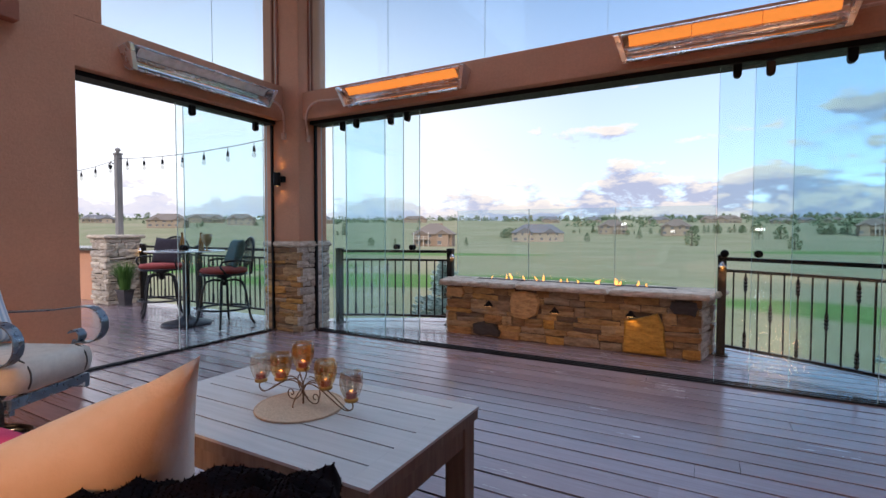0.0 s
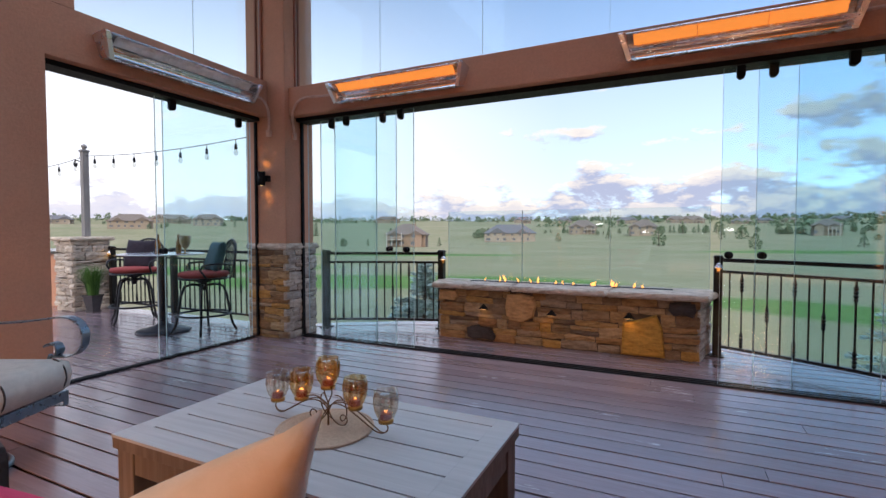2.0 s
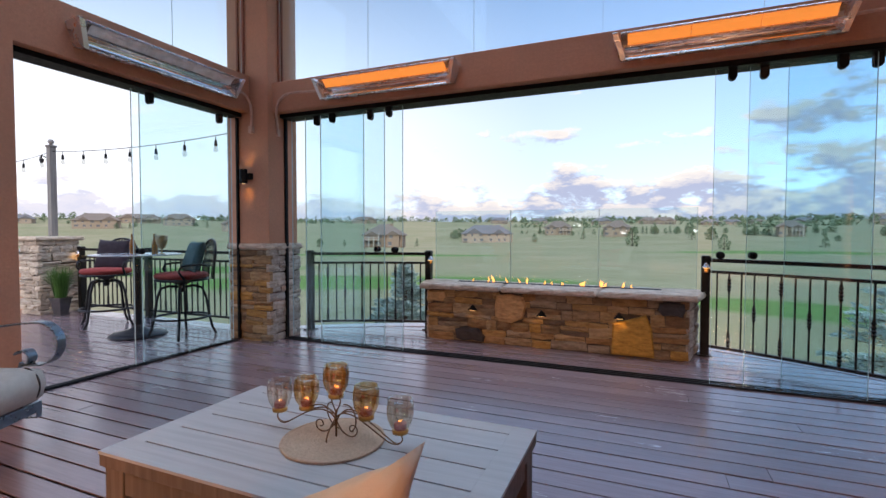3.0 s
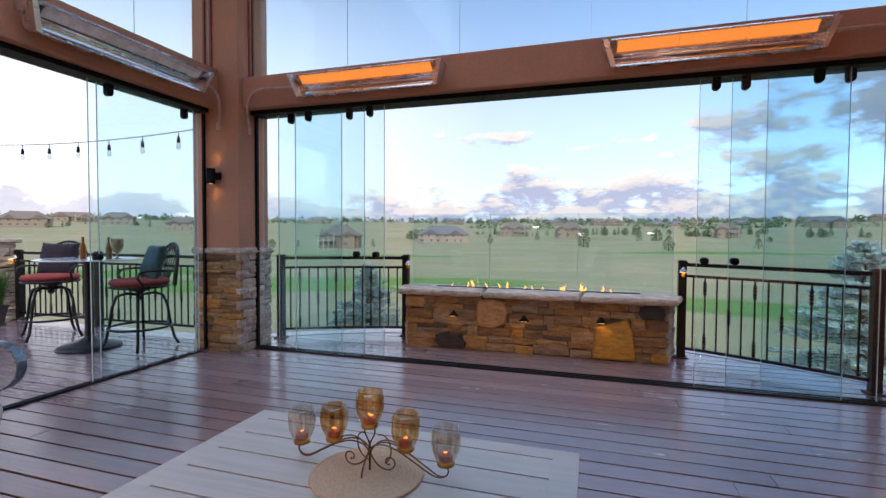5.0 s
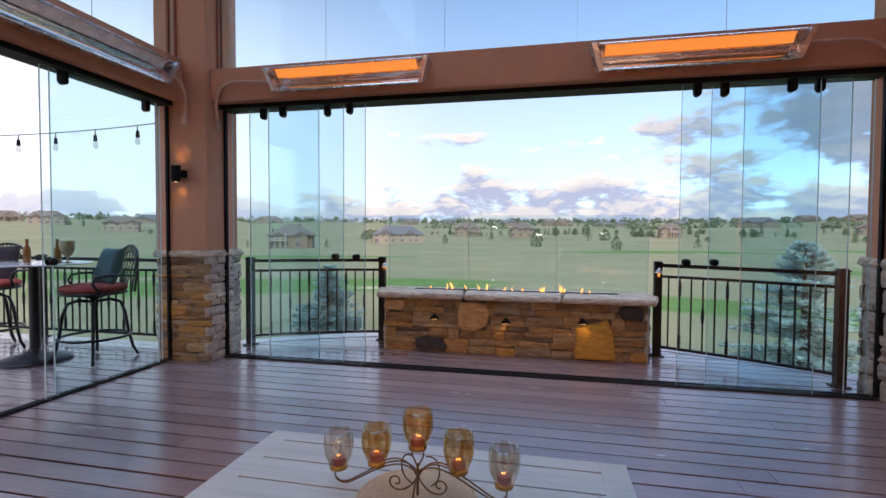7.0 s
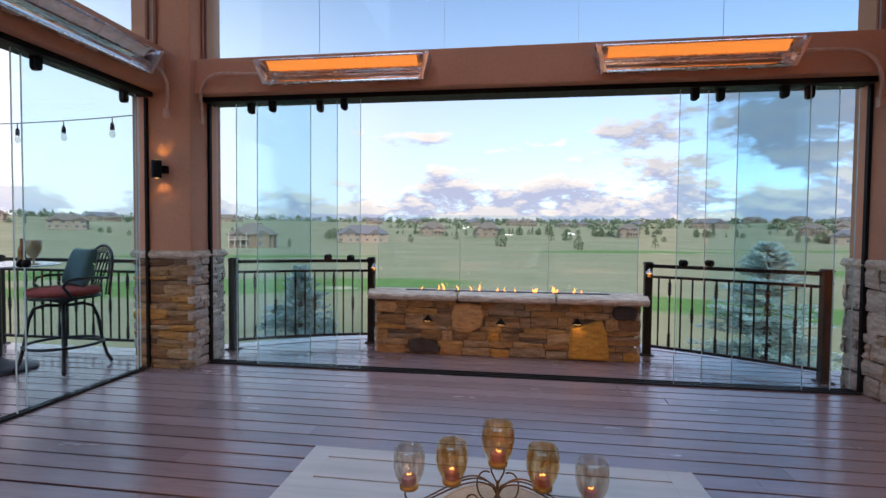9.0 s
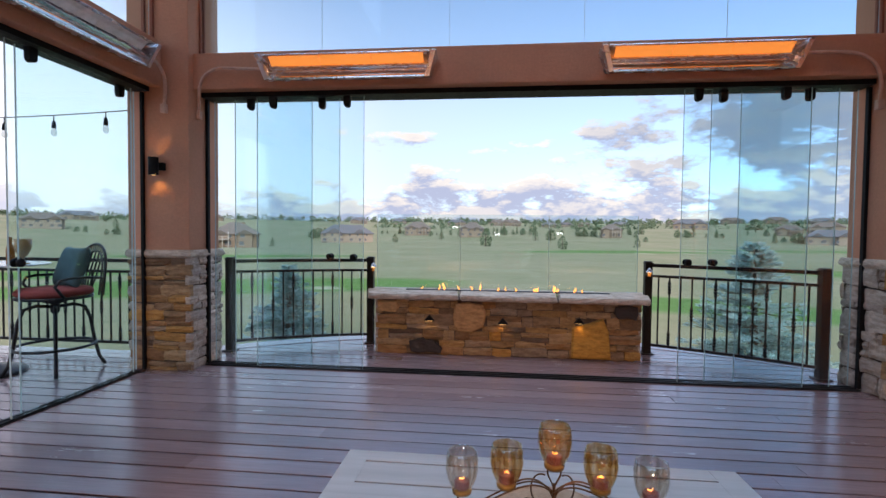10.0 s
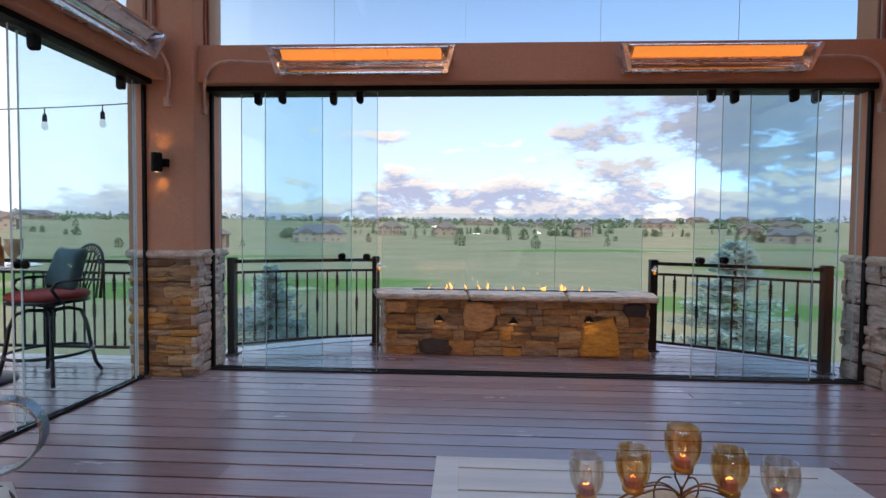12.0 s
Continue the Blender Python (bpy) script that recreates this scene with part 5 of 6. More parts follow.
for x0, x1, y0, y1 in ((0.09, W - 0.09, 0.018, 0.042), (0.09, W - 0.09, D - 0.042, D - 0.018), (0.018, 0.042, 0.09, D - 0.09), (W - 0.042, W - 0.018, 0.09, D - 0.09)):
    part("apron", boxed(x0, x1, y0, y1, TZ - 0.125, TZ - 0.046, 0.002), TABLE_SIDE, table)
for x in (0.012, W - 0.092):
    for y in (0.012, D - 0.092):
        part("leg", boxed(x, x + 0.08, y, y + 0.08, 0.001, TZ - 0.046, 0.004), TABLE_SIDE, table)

# woven mat
bm = bmesh.new()
rings = 13
prof = [(0.001, 0.004)]
for k in range(rings):
    r = 0.156 * (k + 0.5) / rings
    prof += [(r - 0.005, 0.005), (r, 0.009), (r + 0.005, 0.005)]
prof += [(0.157, 0.001), (0.001, 0.0005)]
lathe(bm, prof, 48, (0, 0, 0), False)
mat = thing("placemat", (-1.365, 1.345, TZ), "round braided jute mat lying on the table", "placemat")
part("braid", bm, JUTE, mat, smooth=True)
part("rim", tube(bmesh.new(), [(0.157 * math.cos(t), 0.157 * math.sin(t), 0.0055) for t in (2 * math.pi * k / 64 for k in range(64))], 0.005, 7, True), JUTE, mat, smooth=True)

# candle holder
CX, CY = -1.365, 1.36
holder = thing("candelabra", (CX, CY, TZ + 0.008), "bronze wire candle holder with five lustre glass cups", "candle holder")
CUPS = [(-0.225, 0.048, SMOKE), (-0.115, 0.070, AMBER), (0.0, 0.124, AMBER), (0.110, 0.072, AMBER), (0.228, 0.048, SMOKE)]


def curl(x, z, r, a0, a1, turns_in=0.25, n=18, y=0.0):
    """A scroll: an arc that tightens as it goes."""
    out = []
    for i in range(n + 1):
        k = i / n
        a = radians(a0 + (a1 - a0) * k)
        rr = r * (1 - (1 - turns_in) * k)
        out.append((x + rr * math.cos(a), y, z + rr * math.sin(a)))
    return out


def bezier(a, b, c, d, n=14):
    a, b, c, d = (Vector(p) for p in (a, b, c, d))
    return [a * (1 - t) ** 3 + b * 3 * t * (1 - t) ** 2 + c * 3 * t * t * (1 - t) + d * t ** 3 for t in (i / n for i in range(n + 1))]


part("stem", tube(bmesh.new(), bezier((0, 0, 0.0), (0, 0, 0.03), (0, 0, 0.05), (0, 0, 0.085)), 0.0035, 7), BRONZE, holder)
for s in (-1, 1):
    for y in (-0.012, 0.012):
        part("arm", tube(bmesh.new(), bezier((0, y * 0.3, 0.06), (s * 0.05, y, 0.115), (s * 0.12, y, 0.055), (s * 0.19, y * 0.6, 0.018)) + bezier((s * 0.19, y * 0.6, 0.018), (s * 0.225, 0, 0.0), (s * 0.25, 0, 0.03), (s * 0.226, 0, 0.046), 8)[1:], 0.0022, 6), BRONZE, holder)
    part("arm", tube(bmesh.new(), bezier((0, 0, 0.045), (s * 0.03, 0, 0.12), (s * 0.09, 0, 0.09), (s * 0.113, 0, 0.069)), 0.0022, 6), BRONZE, holder)
    part("scroll", tube(bmesh.new(), bezier((0, 0, 0.055), (s * 0.02, 0.0, 0.0), (s * 0.075, 0, -0.004), (s * 0.078, 0, 0.030)) + curl(s * 0.060, 0.030, 0.018, 0 if s > 0 else 180, 300 if s > 0 else -120)[1:], 0.0022, 6), BRONZE, holder)
    part("scroll", tube(bmesh.new(), bezier((s * 0.02, 0.01, 0.10), (s * 0.055, 0.02, 0.11), (s * 0.07, 0.03, 0.03), (s * 0.025, 0.05, 0.001)), 0.0022, 6), BRONZE, holder)
    part("prong", tube(bmesh.new(), bezier((0, 0, 0.07), (s * 0.005, 0, 0.095), (s * 0.022, 0, 0.105), (s * 0.014, 0, 0.123)), 0.0022, 6), BRONZE, holder)
part("foot", tube(bmesh.new(), bezier((0, 0, 0.06), (0, -0.03, 0.05), (0, -0.06, 0.005), (0, -0.05, 0.001)), 0.0025, 6), BRONZE, holder)
for x, z, glass in CUPS:
    cup = part("cup", lathe(bmesh.new(), [(0.014, 0.0), (0.024, 0.001), (0.025, 0.010), (0.023, 0.012)], 18, (x, 0, z)), GOLD, holder, "antique gold cup", True)
    g = part("glass", lathe(bmesh.new(), [(0.022, 0.011), (0.030, 0.022), (0.038, 0.042), (0.0415, 0.064), (0.0405, 0.084), (0.036, 0.105), (0.0350, 0.105), (0.0392, 0.084), (0.0402, 0.064), (0.0368, 0.042), (0.029, 0.024), (0.020, 0.014)], 28, (x, 0, z), False), glass, cup, "amber lustre tumbler" if glass is AMBER else "pale lustre tumbler", True)
    g.visible_shadow = False
    part("candle", lathe(bmesh.new(), [(0.0185, 0.013), (0.019, 0.030), (0.017, 0.032)], 16, (x, 0, z)), WAX, cup, "red tea light")
    bm = bmesh.new()
    flame(bm, x, 0, z + 0.033, 0.006, 0.0017, random.Random(int(x * 1000) + 900))
    part("candle_flame", bm, CANDLE_FLAME, cup, "small candle flame", True)
lamp = new("candle_glow", bpy.data.lights.new("candle_glow", "POINT"))
lamp.data.energy, lamp.data.color, lamp.data.shadow_soft_size = 0.03, (1.0, 0.5, 0.18), 0.05
lamp.location = (CX, CY, TZ + 0.19)


# ---- lounge chair ----
def lounge_chair(place, turn):
    root = thing("lounge_chair", place, "slate metal swivel lounge chair with oatmeal cushions and scrolled arms", "chair", turn=turn)
    w, d, reach = 0.235, 0.33, 0.262
    ring = [(0.20 * math.cos(a), 0.20 * math.sin(a) + 0.03, 0.020) for a in (2 * math.pi * k / 32 for k in range(32))]
    part("swivel_ring", tube(bmesh.new(), ring, 0.017, 8, True), CHAIR_STEEL, root, smooth=True)
    part("swivel_ring", tube(bmesh.new(), [(p[0] * 0.88, 0.03 + (p[1] - 0.03) * 0.88, 0.05) for p in ring], 0.012, 8, True), IRON, root, smooth=True)
    part("pedestal", lathe(bmesh.new(), [(0.17, 0.02), (0.06, 0.06), (0.05, 0.24), (0.10, 0.30)], 20, (0, 0.03, 0)), IRON, root, smooth=True)
    for s in (-1, 1):
        part("side_rail", boxed(s * w - 0.012, s * w + 0.012, -d + 0.013, d - 0.013, 0.305, 0.350, 0.004), CHAIR_STEEL, root)
        loop = [(s * (w - 0.01), -d - 0.004, 0.345), (s * (w - 0.01), -d - 0.004, 0.275), (s * (w - 0.01), -d + 0.10, 0.272), (s * (w - 0.01), -d + 0.10, 0.305)]
        part("front_bracket", ribbon(bmesh.new(), loop, (1, 0, 0), 0.030, 0.008), CHAIR_STEEL, root)
        arm = [(s * reach, d + 0.02, 0.690), (s * reach, 0.15, 0.690), (s * reach, -0.10, 0.705), (s * reach, -0.24, 0.723), (s * reach, -0.30, 0.730)]
        arm += [(s * reach, -0.315 - 0.105 * math.sin(radians(a)), 0.625 + 0.105 * math.cos(radians(a))) for a in range(10, 200, 10)]
        arm += [(s * reach, -0.245 + 0.036 * math.cos(radians(a)), 0.556 + 0.036 * math.sin(radians(a))) for a in range(270, 10, -20)]
        part("arm", ribbon(bmesh.new(), arm, (1, 0, 0), 0.056, 0.007), CHAIR_STEEL, root, "flat metal arm rolled into a scroll")
        part("arm_post", tube(bmesh.new(), [(s * w, -0.20, 0.34), (s * reach, -0.20, 0.45), (s * reach, -0.23, 0.53)], 0.010, 8), CHAIR_STEEL, root)
        part("back_post", tube(bmesh.new(), [(s * w, d, 0.32), (s * reach, d + 0.05, 0.66), (s * w * 0.95, d + 0.15, 1.0)], 0.013, 8), CHAIR_STEEL, root)
    part("front_rail", boxed(-w, w, -d - 0.012, -d + 0.012, 0.300, 0.352, 0.004), CHAIR_STEEL, root)
    part("rear_rail", boxed(-w, w, d - 0.012, d + 0.012, 0.305, 0.350, 0.004), CHAIR_STEEL, root)
    part("back_bar", tube(bmesh.new(), [(-w * 0.95, d + 0.15, 1.0), (0, d + 0.16, 1.03), (w * 0.95, d + 0.15, 1.0)], 0.013, 8), CHAIR_STEEL, root)
    bm = boxed(-w - 0.012, w + 0.012, -d - 0.055, d - 0.02, 0.354, 0.530, 0.080)
    seat = part("seat_cushion", bm, CUSHION, root, "thick oatmeal seat cushion", True)
    for s in (-1, 1):
        edge = [(s * (w - 0.066), -0.306 - 0.080 * math.cos(radians(a)), 0.442 + 0.088 * math.sin(radians(a))) for a in range(-80, 90, 10)]
        part("piping", tube(bmesh.new(), edge, 0.0045, 6), CUSHION_SEAM, seat, "dark seam piping", True)
    part("back_cushion", puff(bmesh.new(), 0.46, 0.58, 0.17, Matrix.Translation((0, d - 0.02, 0.76)) @ pose(0, 0, 0, 78, 0, 0), 0.03), TEAL, root, "dark teal back cushion", True)
    return root


CUSHION_SEAM = plain("dark_seam", (0.05, 0.045, 0.042), 0.9)
TEAL = plain("deep_teal_pillow", (0.060, 0.105, 0.115), 0.9, 0.0, 0.2, 16, 0.4)
lounge_chair((-3.385, 1.125, -0.0), 115)


def pillow(material, label, m, size, thick, pinch=0.09, lumps=0.008):
    ob = new("throw_pillow", finish("throw_pillow", puff(bmesh.new(), size, size, thick, None, pinch, 18, 18, lumps), material, True))
    ob.matrix_basis = m
    return tagged(ob, label, "pillow", "throw pillows")


PLAID = Mat("blue_plaid_cloth")
wave = PLAID.n.new("ShaderNodeTexWave")
wave.inputs["Scale"].default_value = 9.0
wave.inputs["Distortion"].default_value = 0.4
PLAID.l.new(PLAID.co, wave.inputs["Vector"])
PLAID.set(Base_Color=PLAID.mix(PLAID.ramp(wave.outputs[1], [(0.4, 0.0), (0.6, 1.0)]), (0.34, 0.42, 0.52), (0.60, 0.62, 0.64)), Roughness=0.95)
PLAID.bump(PLAID.noise(220, 2.0), 0.3, 0.002)
PLUM = plain("charcoal_plum_pillow", (0.040, 0.028, 0.036), 0.9, 0.0, 0.2, 16, 0.4)
pillow(PLAID.m, "pale blue plaid pillow leaning in the lounge chair", pose(-3.385, 1.125, 0, 0, 0, 115) @ pose(0.0, 0.12, 0.715, 70, 0, 0), 0.38, 0.13)


# ---- loveseat with pillows, at the near side of the table ----
sofa = thing("loveseat", (0, 0, 0), "espresso wicker loveseat standing near the coffee table", "sofa")
part("backrest", boxed(-1.45, -0.37, 0.19, 0.27, 0.10, 0.79, 0.03), WICKER, sofa)
part("seat_base", boxed(-1.37, -0.50, 0.27, 0.66, 0.10, 0.30, 0.02), WICKER, sofa)
for x in (-1.45, -0.50):
    part("arm", boxed(x, x + 0.13, 0.272, 0.50, 0.10, 0.83, 0.03), WICKER, sofa)
for x in (-1.42, -0.44):
    for y in (0.21, 0.42):
        part("leg", boxed(x, x + 0.05, y, y + 0.05, 0.001, 0.10), WICKER, sofa)
part("seat_cushion", boxed(-1.315, -0.505, 0.275, 0.65, 0.302, 0.42, 0.035), CUSHION, sofa, "oatmeal seat cushion", True)

tip = Vector((-0.640, 0.465, 1.004))
a, b = Vector((-0.65, -0.67, -0.36)).normalized(), Vector((-0.28, 0.22, -0.93)).normalized()
nrm = a.cross(b).normalized()
SIZE = 0.46
mid = tip + (a + b) * SIZE / 2
m = Matrix(((a.x, b.x, nrm.x, mid.x), (a.y, b.y, nrm.y, mid.y), (a.z, b.z, nrm.z, mid.z), (0, 0, 0, 1)))
weave = Mat("peach_and_cream_weave")
rel = weave.n.new("ShaderNodeVectorMath")
rel.operation = "SUBTRACT"
weave.l.new(weave.co, rel.inputs[0])
rel.inputs[1].default_value = tip
reach = weave.n.new("ShaderNodeVectorMath")
reach.operation = "DOT_PRODUCT"
weave.l.new(rel.outputs[0], reach.inputs[0])
reach.inputs[1].default_value = b - a * 1.5
pale = weave.ramp(weave.mix(0.06, reach.outputs["Value"], weave.noise(30, 3.0)), [(0.0, 0.0), (0.055, 0.85)])
tone = weave.ramp(weave.noise(14, 4.0), [(0.3, (0.62, 0.375, 0.210)), (0.7, (0.70, 0.455, 0.275))])
weave.set(Base_Color=weave.mix(pale, tone, (0.74, 0.68, 0.62)), Roughness=0.95)
weave.bump(weave.noise(200, 2.0), 0.4, 0.002)
ob = solid("throw_pillow", puff(bmesh.new(), SIZE, SIZE, 0.17, m, 0.07, 22, 22, 0.010, 0.8), weave.m, "peach pillow with pale seams standing on the loveseat", "pillow", smooth=True, group="throw pillows")
pillow(PINK, "raspberry pink pillow lying behind the peach pillow", pose(-1.10, 0.375, 0.645, 86, 0, 6), 0.43, 0.12)

# throw, heaped over the arm
bm = puff(bmesh.new(), 0.50, 0.17, 0.11, pose(-0.632, 0.345, 0.812, 0, -7, 34), 0.0, 60, 36, 0.0, 0.4)
for v in bm.verts:
    fold = noise.noise(v.co * 13) * 0.026 + noise.noise(v.co * 38) * 0.014 + noise.noise(v.co * 90) * 0.005
    v.co += Vector((noise.noise(v.co * 20) * 0.018, noise.noise(v.co * 22 + Vector((4, 0, 0))) * 0.016, fold))
rnd = random.Random(77)
bm.normal_update()
for v in list(bm.verts):
    for _ in range(2):
        d = (v.normal + Vector((rnd.uniform(-1, 1), rnd.uniform(-1, 1), rnd.uniform(-0.6, 1))) * 0.7).normalized() * rnd.uniform(0.001, 0.004)
        o = d.orthogonal().normalized() * 0.0012
        bm.faces.new([bm.verts.new(v.co - o), bm.verts.new(v.co + o), bm.verts.new(v.co + d)])
solid("throw_blanket", bm, DARK_CLOTH, "dark plum fleecy throw heaped over the loveseat arm", "blanket", smooth=True)


# ---- bar set on the side deck ----
def bar_stool(base):
    """A swivel stool that faces -y; base: the turn of its legs under the seat."""
    root = thing("bar_stool", (0, 0, 0), "dark cast metal swivel bar stool with a brick-red cushion", "stool", "bar stools round the table")
    for sx in (-1, 1):
        for sy in (-1, 1):
            pts = [(sx * 0.02, sy * 0.02, 0.560), (sx * 0.09, sy * 0.09, 0.572), (sx * 0.145, sy * 0.145, 0.545), (sx * 0.172, sy * 0.172, 0.44), (sx * 0.192, sy * 0.192, 0.24), (sx * 0.215, sy * 0.215, 0.09), (sx * 0.245, sy * 0.245, 0.012)]
            part("leg", tube(bmesh.new(), [pose(0, 0, 0, 0, 0, base) @ Vector(p) for p in pts], 0.0150, 8), IRON, root, smooth=True)
    ring = [(0.285 * math.cos(t), 0.285 * math.sin(t), 0.225) for t in (2 * math.pi * k / 28 for k in range(28))]
    part("foot_ring", tube(bmesh.new(), ring, 0.013, 8, True, 1.0), IRON, root, smooth=True)
    part("swivel_stem", lathe(bmesh.new(), [(0.022, 0.50), (0.034, 0.52), (0.034, 0.585), (0.085, 0.600), (0.090, 0.625), (0.02, 0.635)], 18), IRON, root, smooth=True)
    edge = [(0.262 * math.cos(t), 0.262 * math.sin(t), 0.645) for t in (2 * math.pi * k / 28 for k in range(28))]
    bm = tube(bmesh.new(), edge, 0.013, 8, True)
    for k in range(5):
        y = -0.18 + 0.09 * k
        x = 0.24 * math.sqrt(max(0, 1 - (y / 0.24) ** 2))
        tube(bm, [(-x, y, 0.642), (x, y, 0.642)], 0.006, 6)
    part("seat_frame", bm, IRON, root)
    cushion = lathe(bmesh.new(), [(0.05, 0.653), (0.235, 0.655), (0.268, 0.672), (0.274, 0.694), (0.255, 0.718), (0.16, 0.730), (0.02, 0.734)], 30)
    part("cushion", cushion, RED, root, "brick-red seat cushion", True)
    arch = []
    for k in range(21):
        t = math.pi * k / 20
        arch.append((0.245 * math.cos(t), 0.20 + 0.05 + 0.13 * math.sin(t) ** 0.8 * 0.6, 0.645 + 0.445 * math.sin(t) ** 0.55))
    back = part("back_frame", tube(bmesh.new(), arch, 0.013, 8), IRON, root, smooth=True)
    inner = [(p[0] * 0.78, p[1] - 0.004, 0.645 + (p[2] - 0.645) * 0.86) for p in arch]
    part("back_hoop", tube(bmesh.new(), inner, 0.008, 6), IRON, back)
    for k in range(3, 18):
        part("back_web", tube(bmesh.new(), [arch[k], inner[min(20, k + 1)]], 0.0055, 5), IRON, back)
    for k in range(6, 15, 2):
        p = inner[k]
        part("back_slat", tube(bmesh.new(), [(p[0] * 0.5, 0.235, 0.645), (p[0] * 0.95, 0.25 + 0.02, (0.645 + p[2]) / 2), p], 0.007, 6), IRON, back)
    for s in (-1, 1):
        pts = [(s * 0.235, 0.25, 0.80), (s * 0.275, 0.12, 0.815), (s * 0.288, -0.02, 0.815), (s * 0.285, -0.09, 0.80), (s * 0.278, -0.115, 0.75), (s * 0.268, -0.08, 0.70), (s * 0.258, -0.04, 0.645)]
        part("arm", tube(bmesh.new(), pts, 0.0125, 8), IRON, root, smooth=True)
    return root


bar_stool(22).matrix_basis = pose(-5.25, 3.90, 0, 0, 0, -22)
bar_stool(-51).matrix_basis = pose(-6.64, 3.95, 0, 0, 0, 24)
pillow(TEAL, "deep teal pillow leaning on the bar stool back", pose(-5.25, 3.90, 0, 0, 0, -22) @ pose(0.0, 0.13, 0.895, 72, 0, 0), 0.37, 0.13)
pillow(PLUM, "charcoal plum pillow leaning on the bar stool back", pose(-6.64, 3.95, 0, 0, 0, 24) @ pose(0.0, 0.13, 0.885, 72, 0, 0), 0.41, 0.13)

bar = thing("bar_table", (-5.76, 3.74, 0), "round glass-topped bar table on a dark cast pedestal", "table")
part("base", lathe(bmesh.new(), [(0.285, 0.0), (0.29, 0.012), (0.27, 0.028), (0.20, 0.045), (0.10, 0.070), (0.055, 0.10), (0.045, 0.12)], 36), IRON, bar, smooth=True)
part("pole", lathe(bmesh.new(), [(0.042, 0.10), (0.042, 0.88), (0.07, 0.90), (0.07, 0.912)], 20), IRON, bar)
GLASS_TOP = plain("pale_glass_top", (0.55, 0.58, 0.60), 0.08, 0.0, 0.05)
part("tabletop", lathe(bmesh.new(), [(0.44, 0.914), (0.455, 0.918), (0.455, 0.924), (0.44, 0.928)], 48), GLASS_TOP, bar, "pale glass table top")


def bottle(place):
    ob = solid("beer_bottle", lathe(bmesh.new(), [(0.028, 0.0), (0.030, 0.004), (0.030, 0.115), (0.026, 0.140), (0.014, 0.165), (0.0125, 0.215), (0.014, 0.217), (0.014, 0.224)], 16), BOTTLE_SOLID, "brown glass beer bottle standing on the bar table", "bottle", smooth=True, place=place, group="bottles on the bar table")
    return ob


BOTTLE_SOLID = plain("brown_bottle", (0.22, 0.085, 0.015), 0.12, 0.0, 0.2)
AMBER_SOLID = plain("amber_goblet", (0.34, 0.22, 0.09), 0.15, 0.0, 0.2)
bottle((-5.86, 3.76, 0.928))
bottle((-5.60, 3.84, 0.928))
solid("goblet", lathe(bmesh.new(), [(0.045, 0.0), (0.045, 0.005), (0.008, 0.012), (0.008, 0.05), (0.035, 0.075), (0.058, 0.13), (0.064, 0.21), (0.060, 0.21), (0.05, 0.12), (0.01, 0.07)], 20), AMBER_SOLID, "large amber glass goblet on the bar table", "goblet", smooth=True, place=(-5.46, 3.82, 0.928))

# stone pier, bar counter, planter
pier = thing("stone_pier", (0, 0, 0), "square ledge-stone pier with a stone cap at the end of the railing", "pier", kind="structure")
part("core", boxed(-8.70, -8.29, 4.08, 4.56, -0.04, 1.05), MORTAR, pier)
rnd = random.Random(31)
courses = [rnd.uniform(0.06, 0.12) for _ in range(12)]
stone_face(pier, (-8.72, 4.09, 0), (1, 0, 0), (0, -1, 0), 0.45, 0.0, 1.05, ROCKS_PALE_OR_DAYLIT, rnd, courses, 0.05, (0.12, 0.30), wrap=0.03)
stone_face(pier, (-8.30, 4.06, 0), (0, 1, 0), (1, 0, 0), 0.52, 0.0, 1.05, ROCKS_PALE_OR_DAYLIT, rnd, courses, 0.05, (0.12, 0.30), wrap=0.03)
part("cap", slab(bmesh.new(), -8.77, -8.22, 4.0, 4.64, 1.05, 1.110, rnd), CAP_STONE, pier, "pale stone cap")
counter = thing("bar_counter", (0, 0, 0), "stucco outdoor bar counter with a dark stone top", "counter")
part("body", boxed(-11.3, -8.78, 4.22, 4.70, 0.0, 0.845), STUCCO, counter)
STONE_TOP = plain("dark_granite_top", (0.045, 0.035, 0.035), 0.2)
part("countertop", boxed(-11.35, -8.76, 4.10, 4.76, 0.846, 0.89, 0.006), STONE_TOP, counter, "dark stone countertop")
light_post = thing("light_post", (-8.56, 4.40, 1.109), "weathered grey post with a ball finial carrying string lights", "post")
GREY_POST = wood("weathered_grey_post", (0.16, 0.15, 0.15), (0.26, 0.25, 0.24), "Z", 0.8)
part("shaft", boxed(-0.043, 0.043, -0.043, 0.043, 0.0, 1.315, 0.006), GREY_POST, light_post)
part("collar", boxed(-0.054, 0.054, -0.054, 0.054, 1.315, 1.345, 0.006), GREY_POST, light_post)
part("finial", lathe(bmesh.new(), [(0.02, 1.345), (0.022, 1.362), (0.040, 1.385), (0.040, 1.405), (0.018, 1.43)], 16), GREY_POST, light_post, smooth=True)
part("bracket", tube(bmesh.new(), [(-0.06, 0, 1.15), (-0.20, 0.0, 1.20)] + [(-0.24 - 0.05 * math.sin(t), 0, 1.15 + 0.05 * math.cos(t)) for t in (0.0, 0.8, 1.6, 2.4, 3.2, 4.0, 4.8)], 0.008, 6), IRON, light_post)


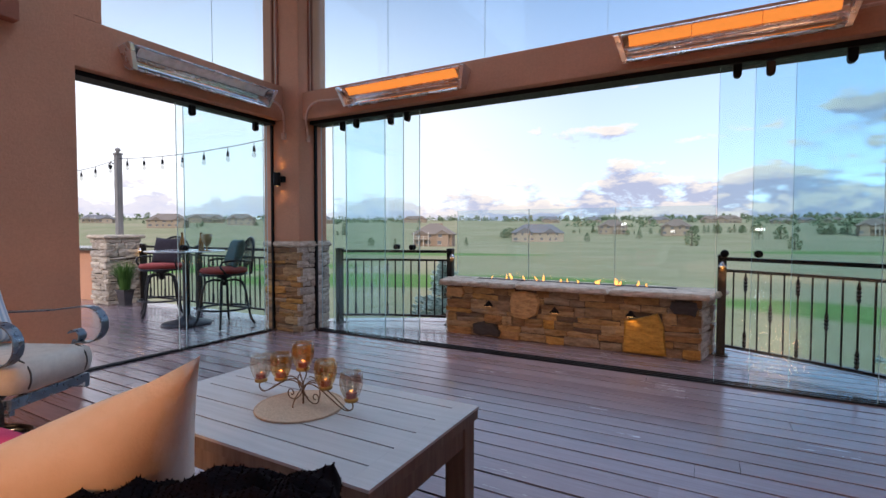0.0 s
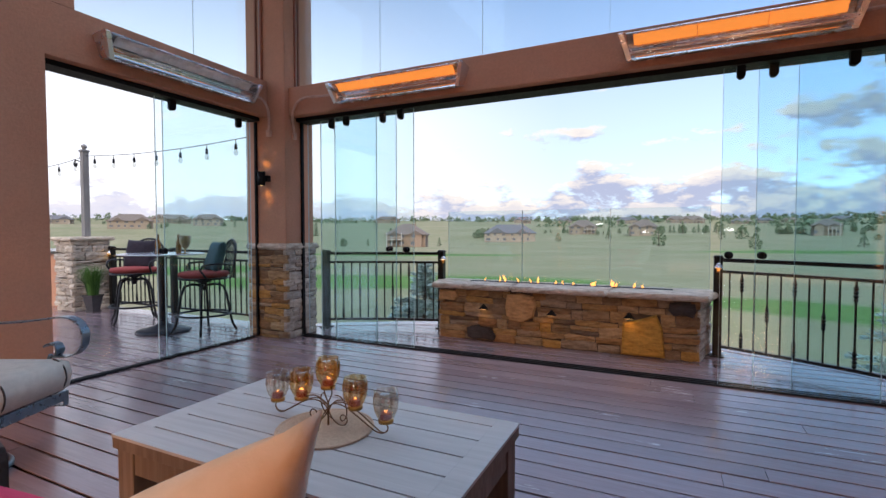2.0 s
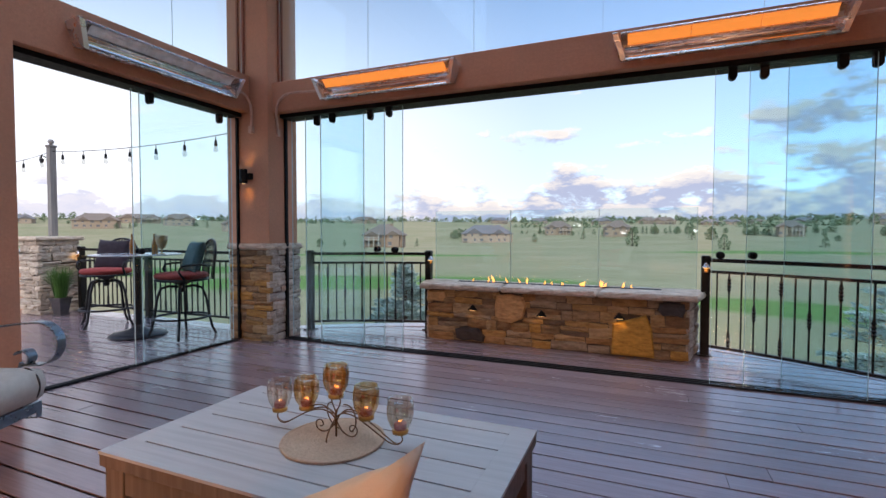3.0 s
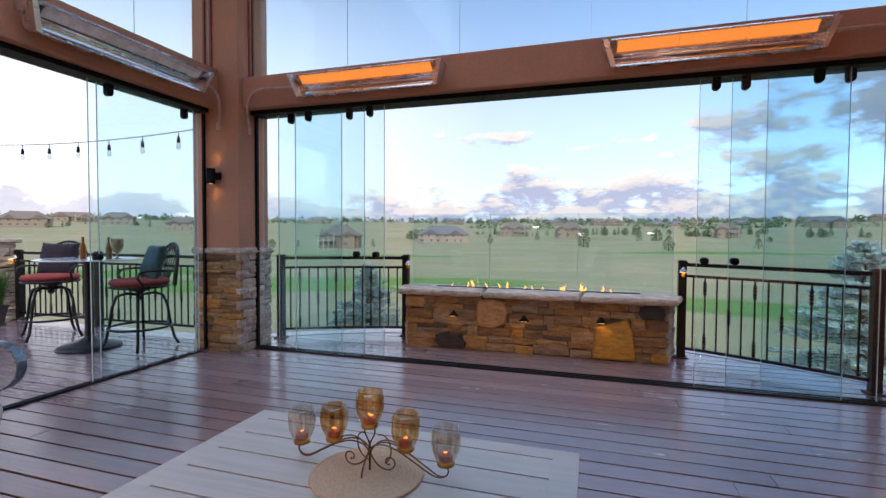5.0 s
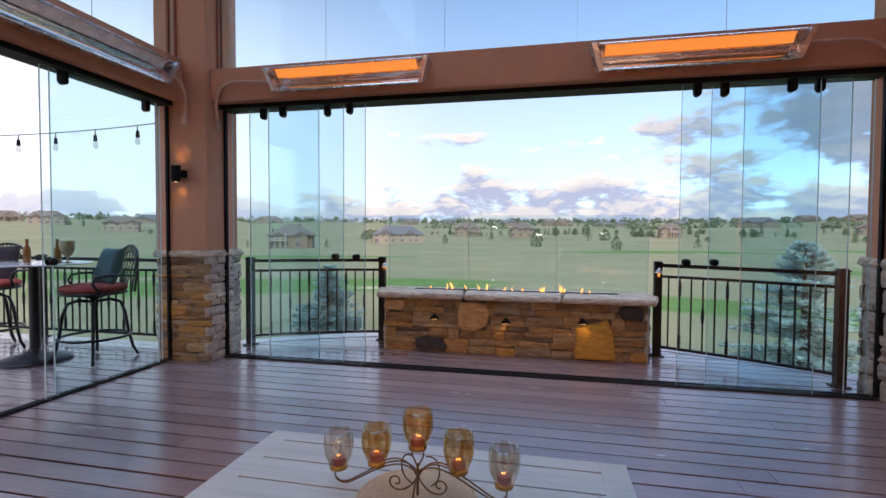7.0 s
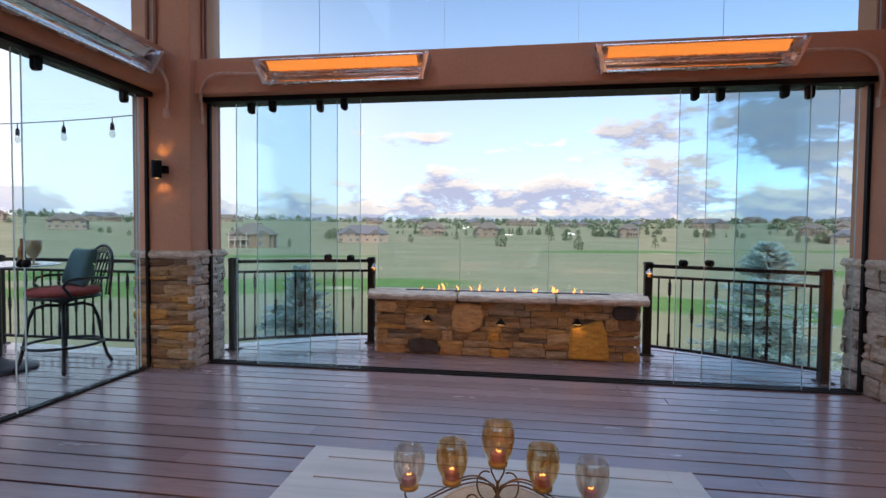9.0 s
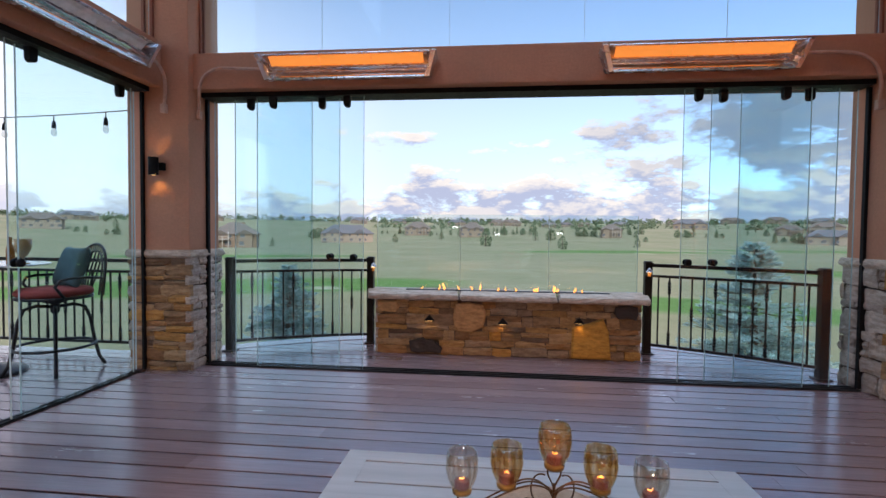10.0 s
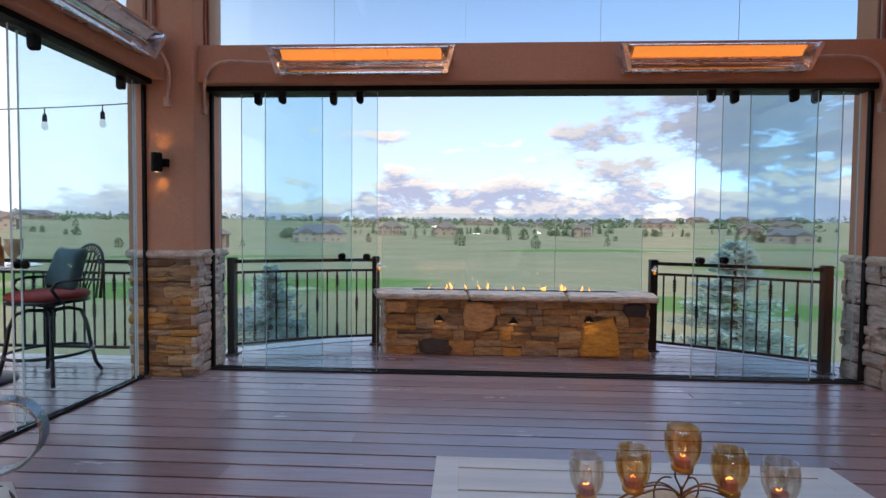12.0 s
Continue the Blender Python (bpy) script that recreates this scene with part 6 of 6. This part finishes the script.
def string_lights(p0, p1, sag, bulbs, label):
    root = thing("string_lights", (0, 0, 0), label, "string lights", "string lights")
    a, b = Vector(p0), Vector(p1)
    pts = [a.lerp(b, k / 24) - Vector((0, 0, sag * 4 * (k / 24) * (1 - k / 24))) for k in range(25)]
    part("cable", tube(bmesh.new(), pts, 0.0045, 6), BLACK, root)
    for i in range(bulbs):
        k = (i + 0.5) / bulbs
        p = a.lerp(b, k) - Vector((0, 0, sag * 4 * k * (1 - k)))
        sock = part("socket", lathe(bmesh.new(), [(0.004, 0.0), (0.005, -0.045), (0.015, -0.06), (0.019, -0.115)], 10, p), BLACK, root)
        part("bulb", lathe(bmesh.new(), [(0.013, -0.115), (0.025, -0.150), (0.022, -0.175), (0.006, -0.190)], 12, p), BULB, sock, "clear unlit bulb", True)
    return root


BULB = clear_glass("bulb_glass", (0.80, 0.80, 0.78))
string_lights((-4.675, 4.10, 2.275), (-8.52, 4.40, 2.36), 0.055, 7, "black string lights with clear bulbs hung from the column")
string_lights((-8.56, 4.40, 2.36), (-11.2, 4.30, 2.30), 0.10, 6, "black string lights with clear bulbs hung past the post")

pot = thing("planter", (-7.99, 4.17, 0), "dark glazed square planter with spiky green grass", "planter", turn=12)
bm = bmesh.new()
rings = [[bm.verts.new((sx * s, sy * s, z)) for sx, sy in ((-1, -1), (1, -1), (1, 1), (-1, 1))] for s, z in ((0.058, 0.03), (0.085, 0.23), (0.096, 0.235), (0.096, 0.26), (0.078, 0.26), (0.075, 0.22))]
for r, q in zip(rings, rings[1:]):
    for k in range(4):
        bm.faces.new((r[k], r[(k + 1) % 4], q[(k + 1) % 4], q[k]))
bm.faces.new(rings[0])
bm.faces.new(rings[-1])
part("pot", bm, STONE_TOP, pot, "dark glazed pot")
part("foot", boxed(-0.07, 0.07, -0.07, 0.07, 0.0, 0.03, 0.004), STONE_TOP, pot)
bm = bmesh.new()
rnd = random.Random(8)
for _ in range(420):
    a, r = rnd.uniform(0, 6.283), 0.065 * math.sqrt(rnd.random())
    base = Vector((r * math.cos(a), r * math.sin(a), 0.22))
    h, lean = rnd.uniform(0.30, 0.52), rnd.uniform(0.04, 0.24)
    out = Vector((math.cos(a), math.sin(a), 0))
    side = Vector((-out.y, out.x, 0)) * 0.0045
    pts = [base, base + out * lean * 0.25 + Vector((0, 0, h * 0.6)), base + out * lean + Vector((0, 0, h))]
    v = [bm.verts.new(p) for p in (pts[0] - side, pts[0] + side, pts[1] + side * 0.8, pts[1] - side * 0.8, pts[2])]
    bm.faces.new((v[0], v[1], v[2], v[3]))
    bm.faces.new((v[3], v[2], v[4]))
part("grass_tuft", bm, BLADE, pot, "spiky green grass")
